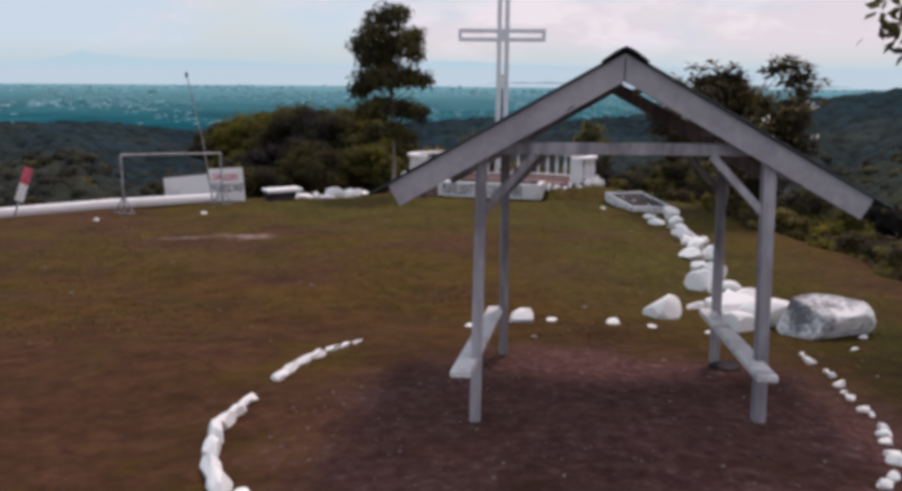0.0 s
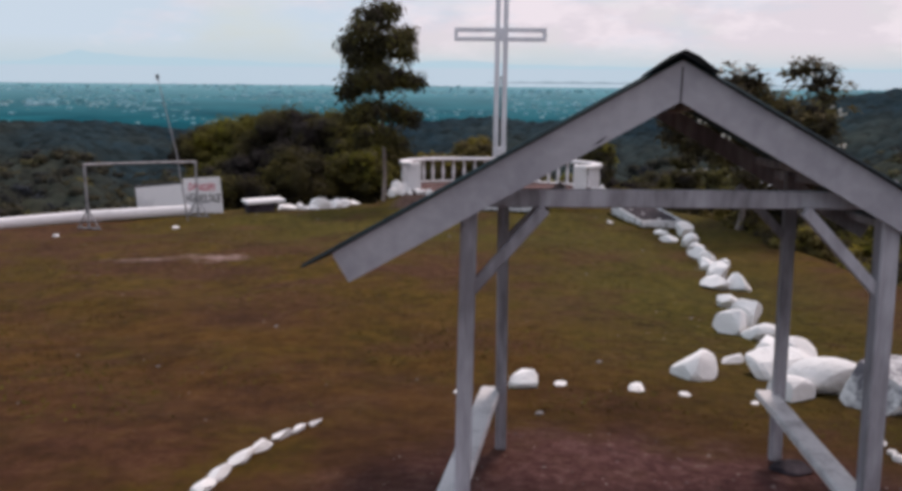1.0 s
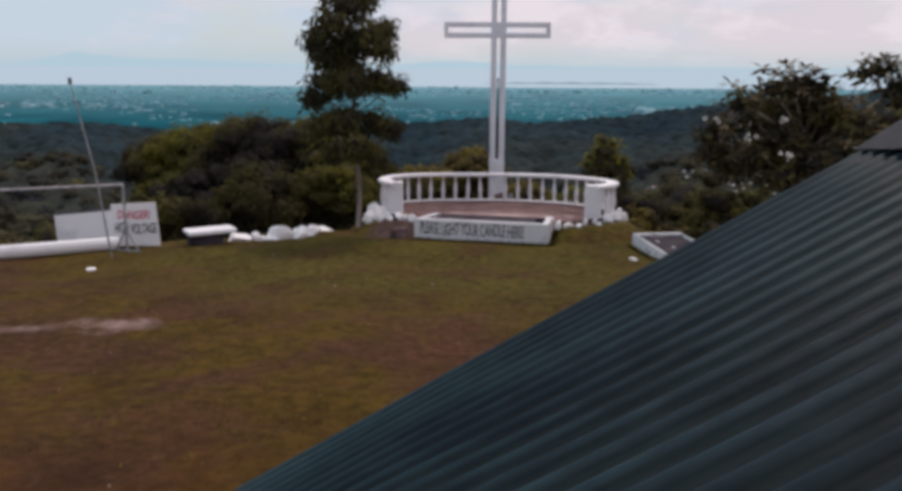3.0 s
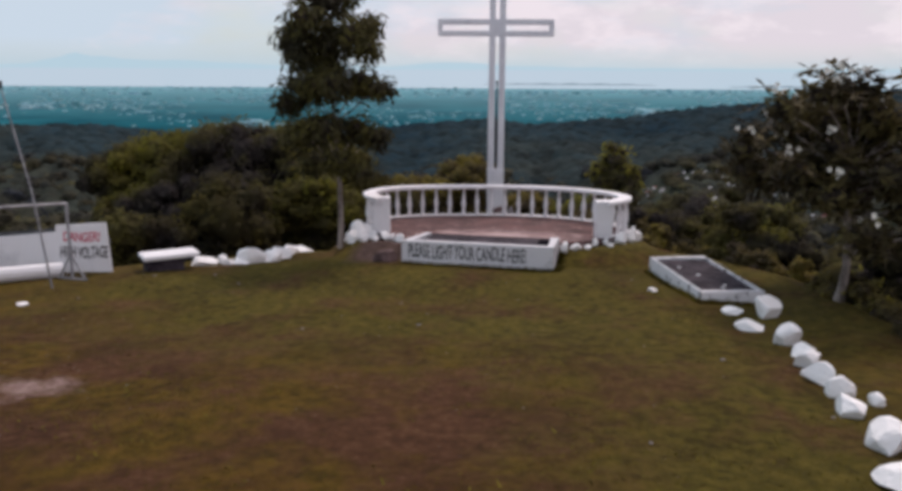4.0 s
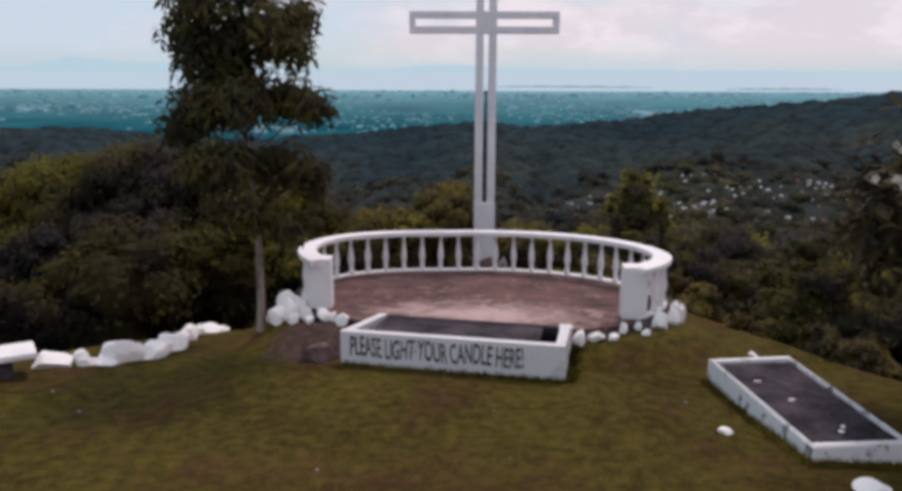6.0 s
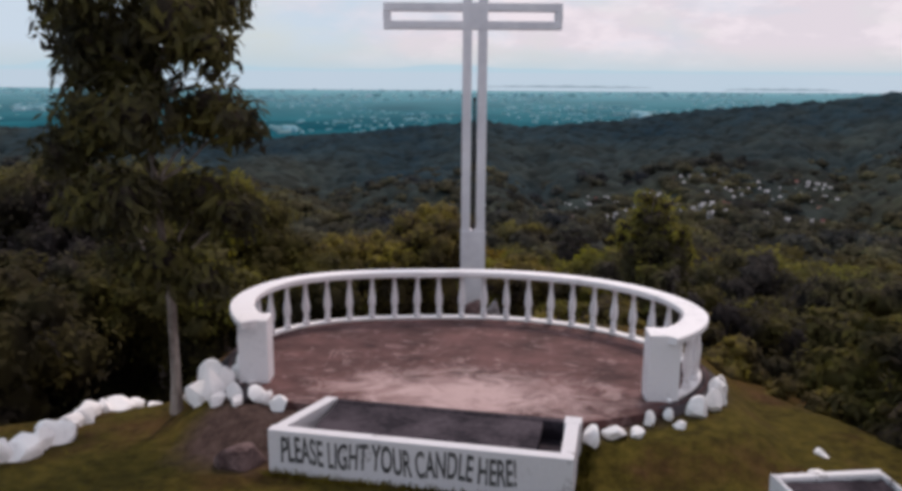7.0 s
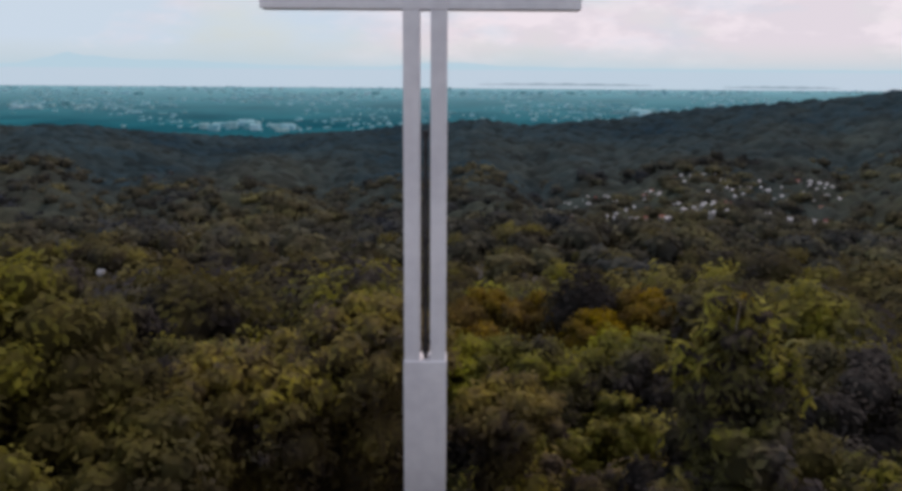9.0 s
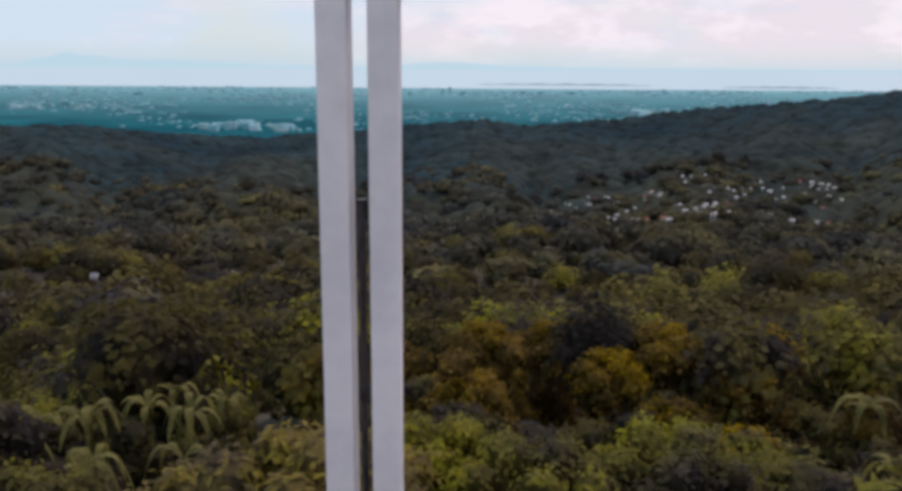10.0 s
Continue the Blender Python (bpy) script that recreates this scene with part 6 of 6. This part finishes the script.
def woods(name, label, seed, count, near_r, far_r, spread, radius, leaves, size, core, material_, flat=1.0, loose=0.30, heart=0.80, lift=(0.0, 0.0)):
    """Canopy of lumpy crowns over the land: leaf sprays, hearts darkened with painted shade."""
    rng = np.random.default_rng(seed)
    d = near_r * (far_r / near_r) ** (rng.random(count) ** 0.62)
    t = rng.uniform(-spread, spread, count)
    x, y = 1.5 + t * d, 33.0 + d
    r = radius[0] + (radius[1] - radius[0]) * rng.random(count) ** 1.8
    centre = np.stack([x, y, land(x, y) + rng.uniform(*lift, count) + np.clip((d - 500) / 60.0, 0, 1) * 3.0 + r * rng.uniform(0.1, 0.9, count)], axis=-1)[:, None]
    shape = (r[:, None] * np.stack([rng.uniform(0.8, 1.35, count), rng.uniform(0.8, 1.25, count), rng.uniform(0.55, 1.0, count) * flat], axis=-1))[:, None]
    ph = rng.uniform(0, 6.28, (count, 1, 4))

    def lump(o):
        return 1 + 0.26 * np.sin(3.4 * o[..., 0:1] + ph[..., 0:1]) * np.sin(3.1 * o[..., 1:2] + ph[..., 1:2]) + 0.16 * np.sin(6.3 * o[..., 0:1] + ph[..., 2:3]) * np.sin(5.9 * o[..., 2:3] + ph[..., 3:4])

    o = unit(rng.normal(size=(count, leaves, 3)) + np.array((0, -0.15, 0.85)))
    p = centre + o * lump(o) * shape * rng.uniform(0.74, 1.06, (count, leaves, 1))
    s = size * np.repeat(r, leaves)[:, None]
    v, f = leaf_arrays(rng, p.reshape(-1, 3), o.reshape(-1, 3), s, 0.8, 0.3, loose)
    tones = np.repeat(np.interp(rng.random(count), (0, 0.4, 0.75, 1), (0.08, 0.22, 0.62, 1.0)), leaves * 4)
    me = np_mesh(name, v, f, material_)
    tint(me, tones)
    ob = tagged(new(name, me), label, "woods", kind="stuff")
    bm = bmesh.new()
    bmesh.ops.create_icosphere(bm, subdivisions=core, radius=1.0)
    ball = np.array([q.co[:] for q in bm.verts])[None]
    tri = np.array([[q.index for q in g.verts] for g in bm.faces])
    bm.free()
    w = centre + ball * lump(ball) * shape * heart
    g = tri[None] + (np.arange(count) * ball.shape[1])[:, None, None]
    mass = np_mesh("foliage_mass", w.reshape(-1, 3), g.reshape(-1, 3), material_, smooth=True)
    # Hearts get a lower tone, putting shade inside the canopy into colour.
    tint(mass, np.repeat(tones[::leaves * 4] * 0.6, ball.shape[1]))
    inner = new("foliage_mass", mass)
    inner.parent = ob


woods("lower_woods", "rounded olive green tree crowns on the lower slope", 24, 170, 20, 110, 0.64, (1.4, 3.6), 1080, 0.122, 2, M_SLOPE, 0.95, 0.42, 0.72, (0.2, 2.2))
woods("near_woods", "dark olive tree canopy in the valley", 31, 720, 80, 360, 0.70, (3.0, 7.4), 250, 0.21, 1, M_WOODS, 0.95, 0.36, 0.84)
woods("middle_woods", "dark brown-green tree canopy across the valley", 32, 3200, 260, 780, 0.70, (3.0, 8.5), 50, 0.40, 1, M_WOODS_MID, 0.75, 0.3, 0.86)


def far_canopy():
    """One soft sheet of domed crowns over the far hills."""
    rng = np.random.default_rng(33)
    d = np.linspace(500, 1250, 210)[:, None]
    t = np.linspace(-0.70, 0.70, 470)[None, :]
    x, y = 1.5 + t * d, 33.0 + d + 0 * t
    cell = 10.0
    side = 400
    jx, jy, tall, tone = (rng.random((side, side)) for _ in range(4))
    best, hue = np.full(x.shape, -1e9), np.zeros(x.shape)
    ix, iy = np.floor(x / cell).astype(int), np.floor(y / cell).astype(int)
    for a in (-1, 0, 1):
        for b in (-1, 0, 1):
            cx, cy = (ix + a) % side, (iy + b) % side
            px, py = (ix + a + jx[cx, cy]) * cell, (iy + b + jy[cx, cy]) * cell
            h = 4.2 * tall[cx, cy] + 3.0 - ((x - px) ** 2 + (y - py) ** 2) / (cell * (1.0 + 1.2 * tall[cy, cx]))
            hue = np.where(h > best, tone[cx, cy], hue)
            best = np.maximum(best, h)
    z = land(x, y) + 2.5 - 9.0 * np.clip((575 - d) / 75.0, 0, 1) + np.maximum(best, -2.5) + rng.normal(size=x.shape) * 0.22
    n = x.shape[1]
    i = (np.arange(x.shape[0] - 1)[:, None] * n + np.arange(n - 1)[None, :]).ravel()
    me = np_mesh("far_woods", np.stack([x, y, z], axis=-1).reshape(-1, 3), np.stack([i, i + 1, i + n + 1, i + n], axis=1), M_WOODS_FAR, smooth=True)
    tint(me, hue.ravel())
    tagged(new("far_woods", me), "dark tree canopy on the far hills, blue-green with painted haze", "woods", kind="stuff")


far_canopy()


# ---- village and far town ----
def build_houses():
    rng = random.Random(8)
    protos = []
    for k, roof_m in enumerate((M_ROOF_PALE, M_ROOF_RED, M_ROOF_PALE, M_ROOF_TEAL)):
        ob = thing("house", (0, 0, 0), ("small pale village house with pale roof among trees", "small village house with rusty red roof among trees", "small white village house among trees", "village house with teal roof among trees")[k], "house", "village houses")
        w, d, h = 1.9 + 0.4 * k, 2.0, 1.1
        wall = part("wall", box(bmesh.new(), (0, 0, h / 2 + 2.0), (w, d, h + 4.0)), M_HOUSE, ob)
        bm = bmesh.new()
        a = [bm.verts.new(p) for p in ((-w / 2 - 0.4, -d / 2 - 0.4, h + 3.8), (w / 2 + 0.4, -d / 2 - 0.4, h + 3.8), (w / 2 + 0.4, d / 2 + 0.4, h + 3.8), (-w / 2 - 0.4, d / 2 + 0.4, h + 3.8), (-w / 2 - 0.4, 0, h + 5.0), (w / 2 + 0.4, 0, h + 5.0))]
        for f in ((0, 1, 5, 4), (2, 3, 4, 5), (0, 4, 3), (1, 2, 5), (0, 3, 2, 1)):
            bm.faces.new([a[i] for i in f])
        part("roof", bm, roof_m, ob)
        for s in (-0.25, 0.25):
            part("window", box(bmesh.new(), (s * w, -d / 2 - 0.02, h / 2 + 3.2), (0.6, 0.1, 0.7)), M_BAR, wall)
        protos.append(ob)
    spots = []
    for i in range(230):
        d = rng.choice((rng.uniform(500, 600), rng.uniform(580, 700), rng.uniform(690, 720)))
        t = rng.uniform(0.09, 0.46)
        spots.append((d, t))
    spots += [(660, 0.112)] + [(rng.uniform(380, 640), rng.uniform(-0.02, 0.0)) for _ in range(8)] + [(rng.uniform(300, 380), rng.choice((-0.33, -0.27, 0.13, 0.35, 0.46, 0.48))) for _ in range(6)]
    for t, fall in ((-0.121, 0.274), (0.478, 0.334), (0.427, 0.363), (0.384, 0.368), (-0.450, 0.246), (-0.376, 0.257), (-0.276, 0.239), (-0.244, 0.186), (0.116, 0.362), (0.173, 0.364)):
        d = 60.0
        while ground_z(2.0 + t * d, 29.0 + d) + 6.0 < 2.8 - fall * d and d < 420:
            d += 5.0
        if d > 170:
            spots.append((d, t))
    first = set()
    for i, (d, t) in enumerate(spots):
        k = 3 if i == 230 else rng.choice((0, 0, 1, 2, 2, 0))
        x, y = 2.0 + t * d, 29.0 + d
        m = pose(x, y, ground_z(x, y) + (2.3 if d > 480 else 0.5 if d > 300 else -2.4), 0, 0, rng.uniform(-40, 40)) @ Matrix.Diagonal((rng.uniform(0.7, 1.3), 1.0, 1.0, 1.0))
        if k not in first:
            first.add(k)
            protos[k].matrix_basis = m
        else:
            copy_thing(protos[k], m)


build_houses()


def build_mast():
    x, y = 2.0 + 0.526 * 960, 29.0 + 960
    z = ground_z(x, y)
    ob = thing("radio_mast", (x, y, z), "thin grey radio mast on the wooded ridge", "mast")
    lattice = part("lattice", tube(bmesh.new(), [(x, y, z), (x, y, z + 22.0)], [0.9, 0.5], 4), M_PIPE, ob)
    for k in (0.6, 0.85):
        part("dish", tube(bmesh.new(), [(x - 0.9, y - 0.8, z + 22 * k), (x - 0.9, y - 0.3, z + 22 * k)], [0.9, 0.4], 8), M_HOUSE, lattice)


build_mast()


def build_town():
    """Thousands of pale buildings on the plain."""
    rng = np.random.default_rng(9)
    n = 4200
    d = rng.uniform(1500, 4700, n) ** 1.0
    t = rng.uniform(-0.62, 0.62, n) + 0
    keep = np.sin(t * 23 + d * 0.002) + np.sin(d * 0.004 - t * 9) + rng.normal(size=n) * 0.7 > 0.25
    d, t = d[keep], t[keep]
    n = len(d)
    w = np.stack([rng.uniform(4, 17, n) * (d / 2600), rng.uniform(5, 10, n), rng.uniform(1.5, 3.6, n) * (0.5 + d / 3000)], axis=1)
    big = rng.random(n) < 0.015
    w[big] *= 2.0
    for k, (tc, dc, span) in enumerate(((-0.246, 1560, 60), (0.206, 2150, 40), (-0.496, 2300, 60), (-0.41, 3400, 90), (-0.10, 3600, 160), (0.10, 3900, 160))):
        i = slice(12 * k, 12 * k + 12)
        d[i], t[i] = dc + rng.normal(size=12) * 50, tc + rng.normal(size=12) * span / dc
        w[i] = np.stack([rng.uniform(14, 34, 12), rng.uniform(10, 20, 12), rng.uniform(5, 13, 12)], axis=1)
    corner = np.array([(a, b, c) for c in (0, 1) for a, b in ((-0.5, -0.5), (0.5, -0.5), (0.5, 0.5), (-0.5, 0.5))])
    v = corner[None] * w[:, None] + np.stack([2 + t * d, 29 + d, np.full(n, PLAIN_Z - 0.5)], axis=-1)[:, None]
    f = np.array(((0, 1, 5, 4), (1, 2, 6, 5), (2, 3, 7, 6), (3, 0, 4, 7), (4, 5, 6, 7)))
    F = f[None] + (np.arange(n) * 8)[:, None, None]
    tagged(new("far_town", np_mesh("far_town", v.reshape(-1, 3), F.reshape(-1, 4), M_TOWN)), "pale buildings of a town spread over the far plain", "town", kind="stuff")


build_town()


# ---- gravel and litter ----
def build_gravel():
    """Pale pebbles and clods on the bare earth round the shelter."""
    rng = np.random.default_rng(41)
    n = 900
    a, r = rng.uniform(0, 6.28, n), np.sqrt(rng.random(n)) * 1.05
    x, y = 1.25 + r * np.cos(a) / 0.41, 5.5 + r * np.sin(a) / 0.42
    far = 320
    x[:far], y[:far] = rng.uniform(-6.5, 4.5, far), rng.uniform(6.0, 25.0, far)
    size = 0.004 + 0.013 * rng.random(n) ** 2
    size[:far] *= 0.9
    corner = np.array(((1, 0, 0), (-1, 0, 0), (0, 1, 0), (0, -1, 0), (0, 0, 0.6), (0, 0, -0.6)))
    face = np.array(((0, 2, 4), (2, 1, 4), (1, 3, 4), (3, 0, 4), (2, 0, 5), (1, 2, 5), (3, 1, 5), (0, 3, 5)))
    v = corner[None] * size[:, None, None] * rng.uniform(0.6, 1.4, (n, 6, 1)) + np.stack([x, y, land(x, y) + 0.004], axis=-1)[:, None]
    f = face[None] + (np.arange(n) * 6)[:, None, None]
    tagged(new("gravel", np_mesh("gravel", v.reshape(-1, 3), f.reshape(-1, 3), M_GRAVEL)), "pale pebbles scattered on bare earth and turf", "gravel", kind="stuff")


build_gravel()


# ---- short grass ----
def build_grass():
    rng = np.random.default_rng(77)
    n = 60000
    y = 5.0 + 22.0 * rng.random(n) ** 1.5
    x = rng.uniform(-9, 6.2, n)
    patch = np.sin(x * 1.3 + 0.7 * y) + np.sin(y * 1.7 - x * 0.6 + 2) + np.sin(x * 3.1 + 1.0) * np.sin(y * 2.7) + rng.normal(size=n) * 0.8
    bare = (np.hypot((x - 1.25) * 0.41, (y - 5.5) * 0.42) < 1.2) | ((x < -1.2) & (y < 8.0))
    deck = (np.abs(x - 1.2) < 3.6) & (y > 25.2)
    keep = (patch > 0.1) & ~bare & ~deck & (outside(x, y) < 0.5)
    x, y = x[keep], y[keep]
    n = len(x)
    h = rng.uniform(0.012, 0.035, (n, 1))
    for (ax, ay), (bx, by) in (((-0.85, 25.28), (2.24, 24.68)), ((4.38, 22.2), (4.08, 24.9)), ((4.4, 22.18), (5.6, 22.3)), ((2.32, 24.7), (2.45, 25.6))):
        f, k = rng.random(700), rng.uniform(-0.05, 0.05, 700)
        x, y = np.concatenate([x, ax + (bx - ax) * f + k]), np.concatenate([y, ay + (by - ay) * f + k])
        h = np.concatenate([h, rng.uniform(0.03, 0.09, (700, 1))])
    n = len(x)
    base = np.stack([x, y, land(x, y) - 0.005], axis=1)
    a = rng.uniform(0, 6.28, n)
    side = np.stack([np.cos(a), np.sin(a), np.zeros(n)], axis=1) * rng.uniform(0.006, 0.016, (n, 1))
    tip = base + np.concatenate([rng.normal(size=(n, 2)) * np.minimum(h, 0.035) * 1.8, h], axis=1)
    v = np.stack([base - side, base + side, tip], axis=1).reshape(-1, 3)
    tagged(new("grass", np_mesh("grass", v, np.arange(3 * n).reshape(n, 3), M_GRASS)), "short olive grass blades on the worn lawn", "grass", kind="stuff")


build_grass()
